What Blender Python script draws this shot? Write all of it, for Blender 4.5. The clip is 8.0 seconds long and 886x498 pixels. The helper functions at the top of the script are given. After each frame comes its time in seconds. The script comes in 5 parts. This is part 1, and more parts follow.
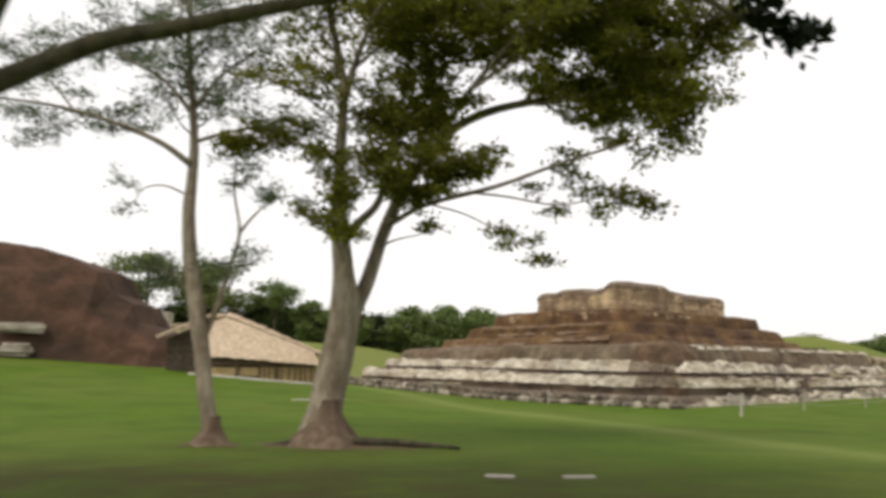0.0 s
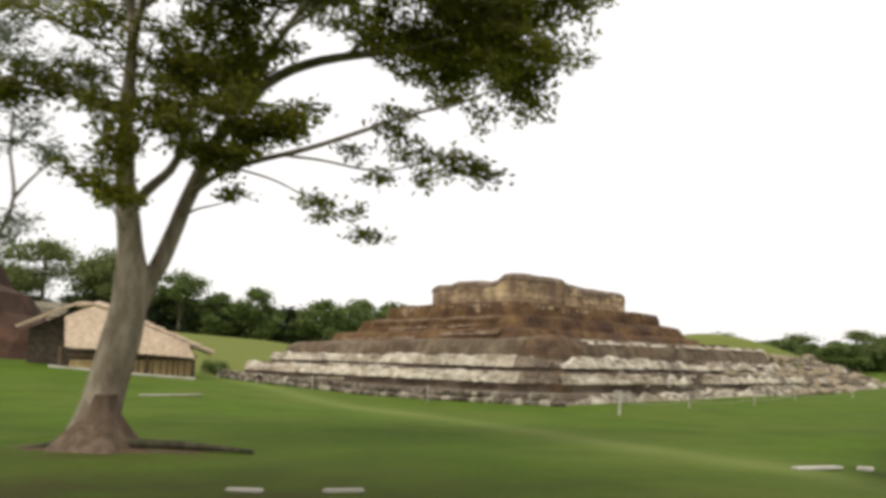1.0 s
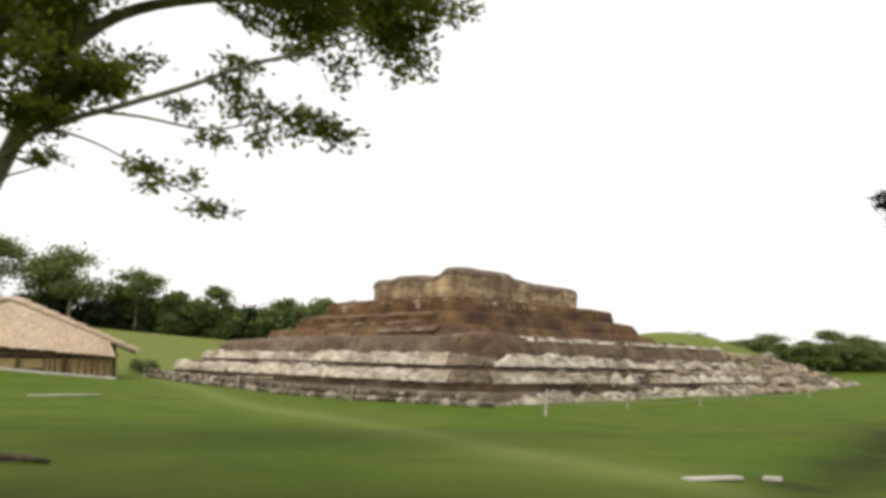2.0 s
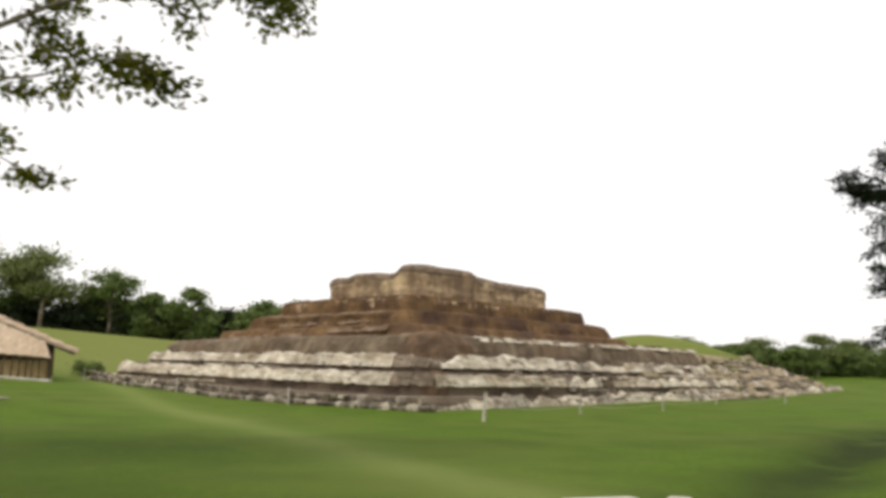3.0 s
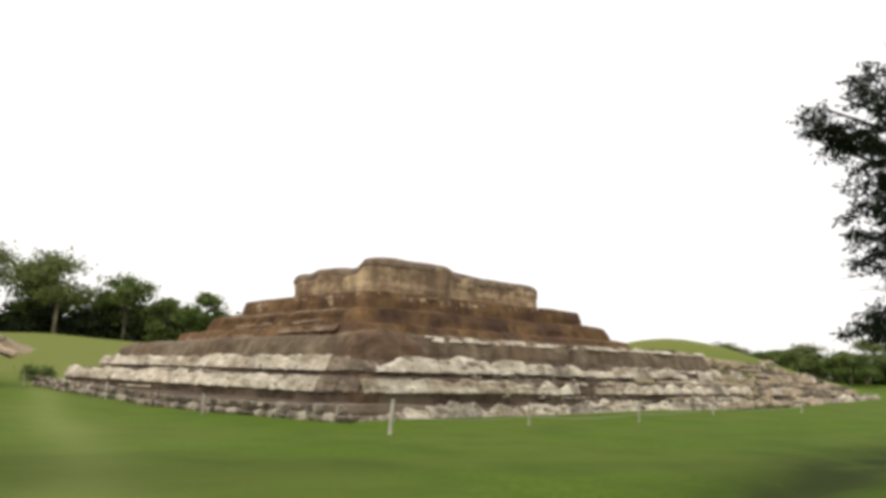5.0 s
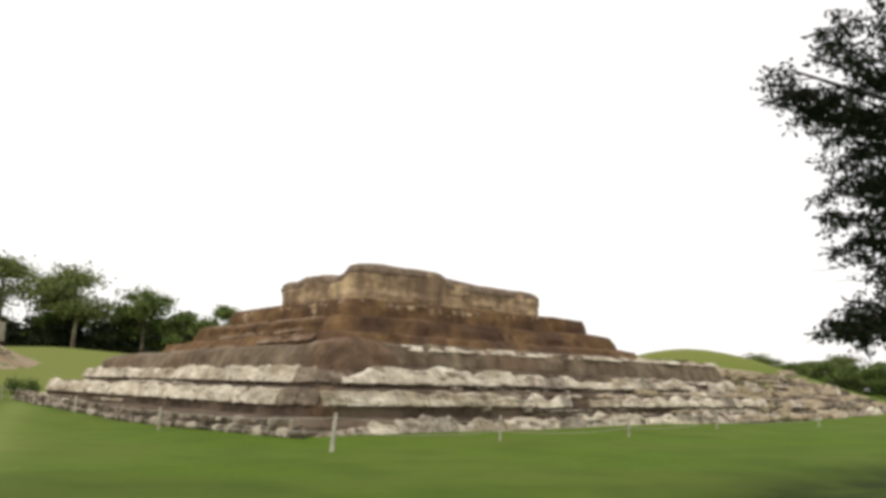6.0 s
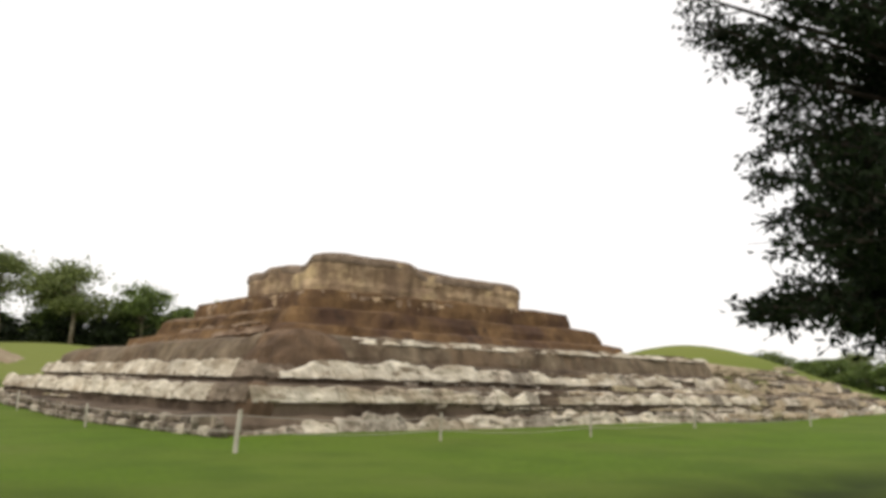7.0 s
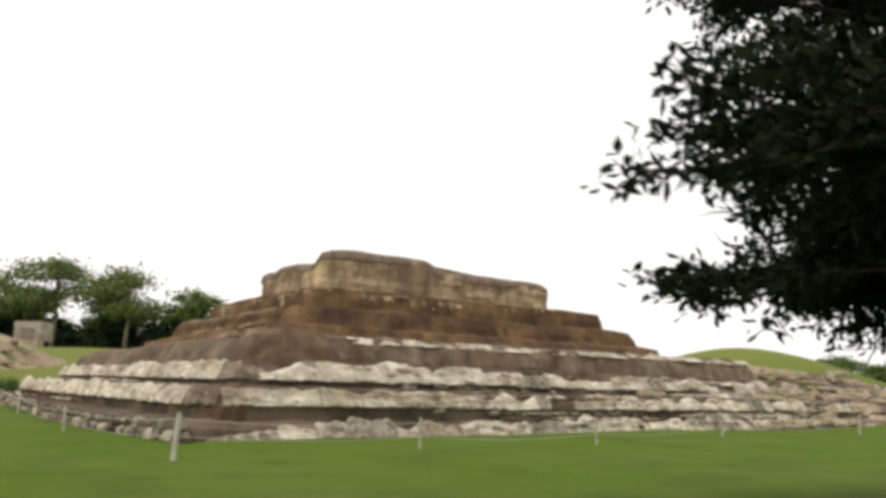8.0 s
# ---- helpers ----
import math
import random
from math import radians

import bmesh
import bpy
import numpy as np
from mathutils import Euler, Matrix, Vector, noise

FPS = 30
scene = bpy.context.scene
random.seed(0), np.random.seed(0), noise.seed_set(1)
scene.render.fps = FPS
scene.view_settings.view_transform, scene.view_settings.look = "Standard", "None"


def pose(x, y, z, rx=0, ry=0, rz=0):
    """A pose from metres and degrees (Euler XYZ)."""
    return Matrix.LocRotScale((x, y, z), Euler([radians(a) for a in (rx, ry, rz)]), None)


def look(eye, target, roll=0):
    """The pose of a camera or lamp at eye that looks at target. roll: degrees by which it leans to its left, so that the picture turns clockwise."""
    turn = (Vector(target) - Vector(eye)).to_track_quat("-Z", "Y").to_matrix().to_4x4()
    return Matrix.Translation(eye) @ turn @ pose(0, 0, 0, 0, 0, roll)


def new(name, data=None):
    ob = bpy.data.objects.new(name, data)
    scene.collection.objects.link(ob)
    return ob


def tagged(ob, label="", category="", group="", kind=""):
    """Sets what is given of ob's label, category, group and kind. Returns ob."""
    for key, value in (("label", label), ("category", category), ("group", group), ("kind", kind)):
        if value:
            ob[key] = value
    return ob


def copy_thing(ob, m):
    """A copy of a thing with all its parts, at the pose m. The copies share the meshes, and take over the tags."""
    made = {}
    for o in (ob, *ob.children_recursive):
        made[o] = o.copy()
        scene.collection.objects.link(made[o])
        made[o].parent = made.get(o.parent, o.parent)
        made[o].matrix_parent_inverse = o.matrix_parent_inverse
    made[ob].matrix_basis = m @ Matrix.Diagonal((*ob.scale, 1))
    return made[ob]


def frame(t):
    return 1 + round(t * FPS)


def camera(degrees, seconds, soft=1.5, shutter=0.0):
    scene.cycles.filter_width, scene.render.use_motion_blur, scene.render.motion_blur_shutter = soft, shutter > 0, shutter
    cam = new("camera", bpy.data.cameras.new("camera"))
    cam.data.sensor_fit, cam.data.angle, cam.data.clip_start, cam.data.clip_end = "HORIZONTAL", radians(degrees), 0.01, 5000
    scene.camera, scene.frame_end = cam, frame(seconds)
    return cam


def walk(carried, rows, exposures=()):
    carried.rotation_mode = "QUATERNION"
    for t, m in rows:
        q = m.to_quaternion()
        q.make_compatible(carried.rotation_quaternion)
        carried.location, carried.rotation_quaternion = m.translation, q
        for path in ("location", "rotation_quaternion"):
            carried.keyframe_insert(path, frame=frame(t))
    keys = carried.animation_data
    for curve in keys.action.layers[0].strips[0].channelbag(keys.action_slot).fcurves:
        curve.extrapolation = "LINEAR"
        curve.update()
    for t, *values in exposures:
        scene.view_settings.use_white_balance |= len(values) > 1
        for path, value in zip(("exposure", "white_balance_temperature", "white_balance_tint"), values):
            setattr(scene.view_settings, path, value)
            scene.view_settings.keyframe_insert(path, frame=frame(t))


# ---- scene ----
cam = camera(53.9, 8.0, soft=3.8, shutter=0.4)
METRES, EYE, TILT, LEAN, TURN = 26.0, 1.65, 8.0, -0.4, 0.0
ROWS = [
    (0.0, 0.0, 0.0, 0.0, 0.0, 0.0, 0.0),
    (0.5, 0.0505, 0.0519, -0.0096, -2.75, -0.15, -0.59),
    (1.0, 0.1015, 0.1028, -0.0181, -4.43, -0.18, -1.01),
    (1.5, 0.1516, 0.1492, -0.0268, -5.34, -0.2, -1.0),
    (3.0, 0.2904, 0.2796, -0.0508, -5.91, 0.22, -1.27),
    (3.5, 0.3331, 0.3231, -0.0579, -5.23, 0.22, -1.4),
    (4.0, 0.3763, 0.3648, -0.0646, -4.57, 0.33, -1.32),
    (4.5, 0.4198, 0.4074, -0.0719, -3.88, 0.36, -1.25),
    (6.0, 0.5477, 0.5297, -0.092, -0.24, 1.57, -0.37),
    (6.5, 0.5887, 0.5717, -0.0985, -0.07, 1.39, -0.53),
    (7.0, 0.6308, 0.6135, -0.1055, 0.94, 1.44, -0.35),
    (7.5, 0.6707, 0.654, -0.1121, 4.03, 1.45, -0.02),
    (8.0, 0.7094, 0.6944, -0.1188, 5.26, 1.81, 0.14),
]
walk(cam, [(t, pose(0, 0, EYE, TILT, LEAN, TURN) @ pose(METRES * x, METRES * y, METRES * z, 90 + pitch, roll, yaw)) for t, x, y, z, yaw, pitch, roll in ROWS],
     exposures=[(0.0, -0.05), (1.2, -0.04), (2.4, 0.0), (8.0, 0.0)])

# ---------------------------------------------------------------- world and light
SUN_EL, SUN_AZ = 52.0, 216.0          # degrees; azimuth clockwise from +y
world = bpy.data.worlds.new("overcast_sky")
scene.world = world
world.use_nodes = True
wn, wl = world.node_tree.nodes, world.node_tree.links
wn.clear()
sky = wn.new("ShaderNodeTexSky")
sky.sky_type = 'NISHITA'
sky.sun_disc = False
sky.sun_elevation = radians(SUN_EL)
sky.sun_rotation = radians(SUN_AZ)
sky.air_density, sky.dust_density = 1.0, 4.0
dim = wn.new("ShaderNodeMix")
dim.data_type = 'RGBA'
dim.inputs[0].default_value = 0.88            # share of the cloud layer over the clear sky
dim.inputs[7].default_value = (9.3, 9.0, 8.75, 1)
bgd = wn.new("ShaderNodeBackground")
bgd.inputs[1].default_value = 0.13
wout = wn.new("ShaderNodeOutputWorld")
wl.new(sky.outputs[0], dim.inputs[6])
wl.new(dim.outputs[2], bgd.inputs[0])
wl.new(bgd.outputs[0], wout.inputs[0])

sun_data = bpy.data.lights.new("sun", 'SUN')
sun_data.energy, sun_data.angle, sun_data.color = 1.2, radians(14), (1.0, 0.94, 0.84)
sun = new("sun", sun_data)
_az, _el = radians(SUN_AZ), radians(SUN_EL)
_dir = Vector((math.sin(_az) * math.cos(_el), math.cos(_az) * math.cos(_el), math.sin(_el)))
sun.matrix_basis = look(_dir * 60, (0, 0, 0))
scene.view_settings.exposure = 0.0


# ---------------------------------------------------------------- materials
def rgba(c):
    return (c[0], c[1], c[2], 1)


def surface(name, c1, c2, scale=3.0, c3=None, scale3=0.35, rough=0.9, bump=0.3, bscale=20.0, vary=0.0, island=False, stretch=(1, 1, 1), spec=0.2, lo=0.35, hi=0.65, c4=None, scale4=1.8, at4=0.6, streak=0.0, soft4=0.07):
    """Two-scale noisy surface: c1/c2 in the grain, c3 in broad stains, vary by piece."""
    m = bpy.data.materials.new(name)
    m.use_nodes = True
    n, l = m.node_tree.nodes, m.node_tree.links
    b = n["Principled BSDF"]
    b.inputs["Roughness"].default_value = rough
    b.inputs["Specular IOR Level"].default_value = spec
    geo = n.new("ShaderNodeNewGeometry")
    mp = n.new("ShaderNodeVectorMath")
    mp.operation = 'MULTIPLY'
    mp.inputs[1].default_value = stretch
    l.new(geo.outputs["Position"], mp.inputs[0])

    def nz(sc, det=6.0):
        t = n.new("ShaderNodeTexNoise")
        t.inputs["Scale"].default_value = sc
        t.inputs["Detail"].default_value = det
        t.inputs["Roughness"].default_value = 0.62
        l.new(mp.outputs[0], t.inputs["Vector"])
        return t

    def mixc(fac, a, bb, mode='MIX'):
        x = n.new("ShaderNodeMix")
        x.data_type, x.blend_type = 'RGBA', mode
        if isinstance(fac, float):
            x.inputs[0].default_value = fac
        else:
            l.new(fac, x.inputs[0])
        for k, v in ((6, a), (7, bb)):
            if isinstance(v, tuple):
                x.inputs[k].default_value = v
            else:
                l.new(v, x.inputs[k])
        return x.outputs[2]

    def ramp(src, a, z):
        r = n.new("ShaderNodeMapRange")
        r.interpolation_type = 'SMOOTHSTEP'
        r.inputs[1].default_value, r.inputs[2].default_value = a, z
        l.new(src, r.inputs[0])
        return r.outputs[0]

    col = mixc(ramp(nz(scale).outputs[0], lo, hi), rgba(c1), rgba(c2))
    if c3:
        col = mixc(ramp(nz(scale3, 4.0).outputs[0], 0.42, 0.68), col, rgba(c3))
    if c4:
        col = mixc(ramp(nz(scale4, 7.0).outputs[0], at4, at4 + soft4), col, rgba(c4))
    if streak:          # rain-washed runs down the face
        sv = n.new("ShaderNodeVectorMath")
        sv.operation = 'MULTIPLY'
        sv.inputs[1].default_value = (2.2, 2.2, 0.28)
        l.new(geo.outputs["Position"], sv.inputs[0])
        st = n.new("ShaderNodeTexNoise")
        st.inputs["Scale"].default_value, st.inputs["Detail"].default_value = 1.0, 5.0
        l.new(sv.outputs[0], st.inputs["Vector"])
        run = n.new("ShaderNodeMapRange")
        run.inputs[1].default_value, run.inputs[2].default_value = 0.34, 0.66
        run.inputs[3].default_value, run.inputs[4].default_value = 1 - streak, 1 + streak * 0.6
        l.new(st.outputs[0], run.inputs[0])
        hs = n.new("ShaderNodeHueSaturation")
        l.new(run.outputs[0], hs.inputs["Value"])
        l.new(col, hs.inputs["Color"])
        col = hs.outputs[0]
    if vary:
        if island:
            src = geo.outputs["Random Per Island"]
        else:
            oi = n.new("ShaderNodeObjectInfo")
            src = oi.outputs["Random"]
        r = n.new("ShaderNodeMapRange")
        r.inputs[3].default_value, r.inputs[4].default_value = 1 - vary, 1 + vary
        l.new(src, r.inputs[0])
        h = n.new("ShaderNodeHueSaturation")
        l.new(r.outputs[0], h.inputs["Value"])
        l.new(col, h.inputs["Color"])
        col = h.outputs[0]
    l.new(col, b.inputs["Base Color"])
    if bump:
        bp = n.new("ShaderNodeBump")
        bp.inputs["Strength"].default_value = bump
        bp.inputs["Distance"].default_value = 0.05
        l.new(nz(bscale, 8.0).outputs[0], bp.inputs["Height"])
        l.new(bp.outputs[0], b.inputs["Normal"])
    return m


def leafy(name, c1, c2, trans=0.35, vary=0.45, spec=0.3, rough=0.55):
    """Leaves: a diffuse face with light coming through, each leaf its own shade."""
    m = bpy.data.materials.new(name)
    m.use_nodes = True
    n, l = m.node_tree.nodes, m.node_tree.links
    n.clear()
    geo = n.new("ShaderNodeNewGeometry")
    x = n.new("ShaderNodeMix")
    x.data_type = 'RGBA'
    x.inputs[6].default_value, x.inputs[7].default_value = rgba(c1), rgba(c2)
    l.new(geo.outputs["Random Per Island"], x.inputs[0])
    tx = n.new("ShaderNodeTexNoise")
    tx.inputs["Scale"].default_value = 0.9
    l.new(geo.outputs["Position"], tx.inputs["Vector"])
    mr = n.new("ShaderNodeMapRange")
    mr.inputs[1].default_value, mr.inputs[2].default_value = 0.3, 0.7
    mr.inputs[3].default_value, mr.inputs[4].default_value = 1 - vary, 1 + vary
    l.new(tx.outputs[0], mr.inputs[0])
    h = n.new("ShaderNodeHueSaturation")
    l.new(mr.outputs[0], h.inputs["Value"])
    l.new(x.outputs[2], h.inputs["Color"])
    d = n.new("ShaderNodeBsdfPrincipled")
    d.inputs["Roughness"].default_value = rough
    d.inputs["Specular IOR Level"].default_value = spec
    t = n.new("ShaderNodeBsdfTranslucent")
    mx = n.new("ShaderNodeMixShader")
    mx.inputs[0].default_value = trans
    o = n.new("ShaderNodeOutputMaterial")
    l.new(h.outputs[0], d.inputs["Base Color"])
    l.new(h.outputs[0], t.inputs["Color"])
    l.new(d.outputs[0], mx.inputs[1])
    l.new(t.outputs[0], mx.inputs[2])
    l.new(mx.outputs[0], o.inputs[0])
    return m


M_DARK = surface("dark_earth", (0.055, 0.038, 0.026), (0.11, 0.08, 0.055), 2.5, (0.16, 0.12, 0.085), 0.45, bump=0.7, bscale=9)
M_GREY = surface("weathered_fill", (0.14, 0.106, 0.07), (0.225, 0.175, 0.118), 1.4, (0.085, 0.057, 0.036), 0.4, bump=0.7, bscale=7, c4=(0.155, 0.108, 0.068), scale4=0.32, at4=0.54, streak=0.30)
M_RED = surface("red_clay", (0.108, 0.062, 0.029), (0.195, 0.117, 0.054), 1.1, (0.075, 0.042, 0.026), 0.38, bump=0.7, bscale=7, c4=(0.055, 0.034, 0.022), scale4=0.9, at4=0.6, streak=0.18)
M_TAN = surface("tan_plaster", (0.26, 0.178, 0.108), (0.46, 0.34, 0.215), 1.8, (0.20, 0.135, 0.088), 0.6, bump=0.6, bscale=6, stretch=(0.7, 0.7, 1.0), c4=(0.54, 0.41, 0.24), scale4=1.0, at4=0.5, soft4=0.16, streak=0.3)
M_SLUMP = surface("clay_slump", (0.105, 0.064, 0.037), (0.17, 0.11, 0.066), 1.3, (0.085, 0.056, 0.036), 0.4, bump=0.7, bscale=6, streak=0.30)
M_LIP = surface("eroded_lip", (0.18, 0.125, 0.083), (0.31, 0.23, 0.16), 2.2, (0.14, 0.09, 0.055), 0.7, bump=0.6, bscale=7)
M_CAP = surface("dark_cap", (0.16, 0.118, 0.084), (0.26, 0.195, 0.14), 2.0, bump=0.5, bscale=8)
M_WHITE = surface("lime_plaster", (0.49, 0.43, 0.33), (0.74, 0.675, 0.55), 1.8, (0.33, 0.27, 0.19), 0.8, rough=0.85, bump=0.6, bscale=7, vary=0.12, stretch=(0.6, 0.6, 1.5), c4=(0.25, 0.20, 0.14), scale4=1.7, at4=0.57, streak=0.24)
M_STONE = surface("pale_stone", (0.31, 0.265, 0.205), (0.57, 0.505, 0.41), 4.0, (0.17, 0.135, 0.098), 1.1, bump=0.6, bscale=12, vary=0.4, c4=(0.10, 0.085, 0.06), scale4=2.0, at4=0.6)
M_STONEB = surface("brown_stone", (0.10, 0.08, 0.058), (0.29, 0.245, 0.19), 3.0, (0.085, 0.065, 0.045), 0.9, bump=0.6, bscale=12, vary=0.45)
M_WORN = surface("stained_plaster", (0.17, 0.135, 0.098), (0.29, 0.235, 0.175), 1.8, (0.12, 0.09, 0.062), 0.8, bump=0.6, bscale=7, stretch=(0.6, 0.6, 1.4), streak=0.3)
M_MOUND = surface("brown_mound", (0.06, 0.034, 0.021), (0.10, 0.054, 0.034), 0.9, (0.04, 0.026, 0.017), 0.25, bump=0.8, bscale=3)
M_SAND = surface("sandy_bank", (0.33, 0.26, 0.175), (0.45, 0.37, 0.265), 1.2, (0.25, 0.22, 0.12), 0.3, bump=0.5, bscale=6)
M_BANK = surface("worn_bank", (0.25, 0.20, 0.13), (0.39, 0.32, 0.215), 1.6, (0.26, 0.19, 0.12), 0.35, bump=0.8, bscale=5, c4=(0.12, 0.14, 0.035), scale4=0.6, at4=0.54)
M_BARK = surface("grey_bark", (0.20, 0.165, 0.115), (0.34, 0.295, 0.22), 5.0, (0.13, 0.10, 0.065), 1.3, bump=0.7, bscale=16, stretch=(1, 1, 0.35))
M_BARKD = surface("dark_bark", (0.05, 0.046, 0.028), (0.105, 0.094, 0.058), 5.0, bump=0.7, bscale=16, stretch=(1, 1, 0.35))
# bark darkened to hold the shade inside the broadleaf crown
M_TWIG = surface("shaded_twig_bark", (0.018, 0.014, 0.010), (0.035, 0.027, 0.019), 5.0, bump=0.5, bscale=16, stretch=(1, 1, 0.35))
M_FOOT = surface("stained_bark", (0.12, 0.082, 0.054), (0.22, 0.165, 0.115), 4.0, (0.085, 0.056, 0.036), 1.2, bump=0.8, bscale=12, stretch=(1, 1, 0.4))
M_SOIL = surface("bare_soil", (0.085, 0.05, 0.03), (0.13, 0.085, 0.05), 3.0, (0.10, 0.09, 0.04), 1.0, bump=0.6, bscale=14)
M_THATCH = surface("palm_thatch", (0.52, 0.40, 0.285), (0.72, 0.58, 0.435), 5.0, (0.58, 0.455, 0.33), 0.7, bump=0.9, bscale=30, stretch=(1, 1, 0.3), vary=0.1, island=True)
# the shade below the thatch, given as a dark colour
M_UNDER = surface("under_roof_shade", (0.05, 0.038, 0.028), (0.09, 0.07, 0.05), 4.0, bump=0.5)
M_POLE = surface("pole_wood", (0.09, 0.065, 0.04), (0.16, 0.115, 0.07), 5.0, bump=0.4, stretch=(1, 1, 0.3), vary=0.25)
M_YELLOW = surface("ochre_board", (0.34, 0.25, 0.11), (0.44, 0.34, 0.17), 3.0, bump=0.3)
M_CEMENT = surface("pale_cement", (0.50, 0.47, 0.41), (0.64, 0.60, 0.54), 3.0, (0.38, 0.36, 0.28), 1.0, bump=0.3)
M_BLOCK = surface("weathered_block", (0.30, 0.27, 0.22), (0.42, 0.38, 0.31), 2.0, (0.22, 0.19, 0.14), 0.8, bump=0.5, bscale=6)
# darker copy of the block colour, for the shade of a recess
M_BLOCKD = surface("recess_shade", (0.17, 0.145, 0.11), (0.24, 0.205, 0.16), 2.0, bump=0.5, bscale=6)
M_POST = surface("whitewashed_post", (0.48, 0.45, 0.38), (0.62, 0.58, 0.50), 6.0, (0.33, 0.29, 0.22), 3.0, bump=0.4)
M_ROPE = surface("grey_wire", (0.42, 0.38, 0.32), (0.52, 0.48, 0.42), 10.0, bump=0.0)
M_LEAF = leafy("feathery_leaves", (0.090, 0.108, 0.014), (0.230, 0.224, 0.020), 0.55)
M_LEAFP = leafy("pale_leaves", (0.07, 0.105, 0.045), (0.13, 0.17, 0.075), 0.4)
# near black: the shade of the backlit crowns is in the leaf colour
M_LEAFD = leafy("shade_darkened_leaves", (0.006, 0.010, 0.005), (0.016, 0.026, 0.009), 0.08, 0.4, 0.06, 0.75)
M_LEAFF = leafy("wood_leaves", (0.085, 0.132, 0.036), (0.205, 0.265, 0.075), 0.42, 0.5)
# darker than the other wood leaves: canopy shade put into the colour
M_LEAFU = leafy("shaded_undergrowth", (0.016, 0.027, 0.009), (0.036, 0.052, 0.018), 0.10, 0.5)
M_LEAFG = leafy("wood_leaves_light", (0.10, 0.135, 0.04), (0.23, 0.265, 0.095), 0.42, 0.5)


def grass_material():
    m = bpy.data.materials.new("mown_grass")
    m.use_nodes = True
    n, l = m.node_tree.nodes, m.node_tree.links
    b = n["Principled BSDF"]
    b.inputs["Roughness"].default_value = 0.95
    b.inputs["Specular IOR Level"].default_value = 0.1
    geo = n.new("ShaderNodeNewGeometry")

    def nz(sc, det, a, z):
        t = n.new("ShaderNodeTexNoise")
        t.inputs["Scale"].default_value, t.inputs["Detail"].default_value = sc, det
        l.new(geo.outputs["Position"], t.inputs["Vector"])
        r = n.new("ShaderNodeMapRange")
        r.inputs[1].default_value, r.inputs[2].default_value = a, z
        l.new(t.outputs[0], r.inputs[0])
        return r.outputs[0], t.outputs[0]

    def mixc(fac, a, c):
        x = n.new("ShaderNodeMix")
        x.data_type = 'RGBA'
        l.new(fac, x.inputs[0])
        for k, v in ((6, a), (7, c)):
            if isinstance(v, tuple):
                x.inputs[k].default_value = rgba(v)
            else:
                l.new(v, x.inputs[k])
        return x.outputs[2]

    col = mixc(nz(9.0, 8.0, 0.3, 0.7)[0], (0.060, 0.108, 0.007), (0.105, 0.168, 0.013))
    col = mixc(nz(0.16, 4.0, 0.42, 0.66)[0], col, (0.102, 0.14, 0.020))
    col = mixc(nz(0.45, 5.0, 0.45, 0.75)[0], col, (0.064, 0.105, 0.010))
    at = n.new("ShaderNodeAttribute")
    at.attribute_name = "wear"
    col = mixc(at.outputs["Fac"], col, (0.185, 0.225, 0.060))
    at2 = n.new("ShaderNodeAttribute")
    at2.attribute_name = "dry"
    col = mixc(at2.outputs["Fac"], col, (0.178, 0.196, 0.050))
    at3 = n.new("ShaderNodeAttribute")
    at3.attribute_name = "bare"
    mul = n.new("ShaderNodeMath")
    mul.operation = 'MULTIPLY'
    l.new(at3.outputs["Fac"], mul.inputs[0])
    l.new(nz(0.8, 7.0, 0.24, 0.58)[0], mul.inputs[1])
    # brown of thin grass, made darker by the tree shade it also holds
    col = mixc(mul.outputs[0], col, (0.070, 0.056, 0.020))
    # darkening mask: a strip, and tree shade put into the grass colour
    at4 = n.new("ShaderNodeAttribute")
    at4.attribute_name = "shade_dark"
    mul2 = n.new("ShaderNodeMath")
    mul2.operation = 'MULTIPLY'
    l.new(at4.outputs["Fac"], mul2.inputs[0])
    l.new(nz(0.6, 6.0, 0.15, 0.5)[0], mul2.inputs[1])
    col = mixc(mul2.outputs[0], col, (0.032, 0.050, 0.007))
    l.new(col, b.inputs["Base Color"])
    bp = n.new("ShaderNodeBump")
    bp.inputs["Strength"].default_value = 0.6
    bp.inputs["Distance"].default_value = 0.04
    l.new(nz(25.0, 8.0, 0, 1)[1], bp.inputs["Height"])
    l.new(bp.outputs[0], b.inputs["Normal"])
    return m


M_GRASS = grass_material()


# ---------------------------------------------------------------- helpers of this scene
def thing(name, at, label, category, group="", kind=""):
    e = new(name)
    e.matrix_basis = Matrix.Translation(at)
    return tagged(e, label, category, group, kind)


def part(name, mesh, material, parent, label=""):
    """One mesh object under a thing or a part; the mesh is given in the world's metres."""
    if isinstance(mesh, bmesh.types.BMesh):
        me = bpy.data.meshes.new(name)
        mesh.to_mesh(me)
        mesh.free()
        mesh = me
    if material is not None and not mesh.materials:
        mesh.materials.append(material)
    ob = new(name, mesh)
    if parent is not None:
        ob.parent = parent
        if parent.type == 'EMPTY':
            ob.matrix_parent_inverse = parent.matrix_basis.inverted()
    if label:
        ob["label"] = label
    return ob


def solid(name, verts, faces, smooth=False):
    me = bpy.data.meshes.new(name)
    me.from_pydata([tuple(v) for v in verts], [], faces)
    me.update()
    if smooth:
        me.polygons.foreach_set("use_smooth", [True] * len(me.polygons))
    return me


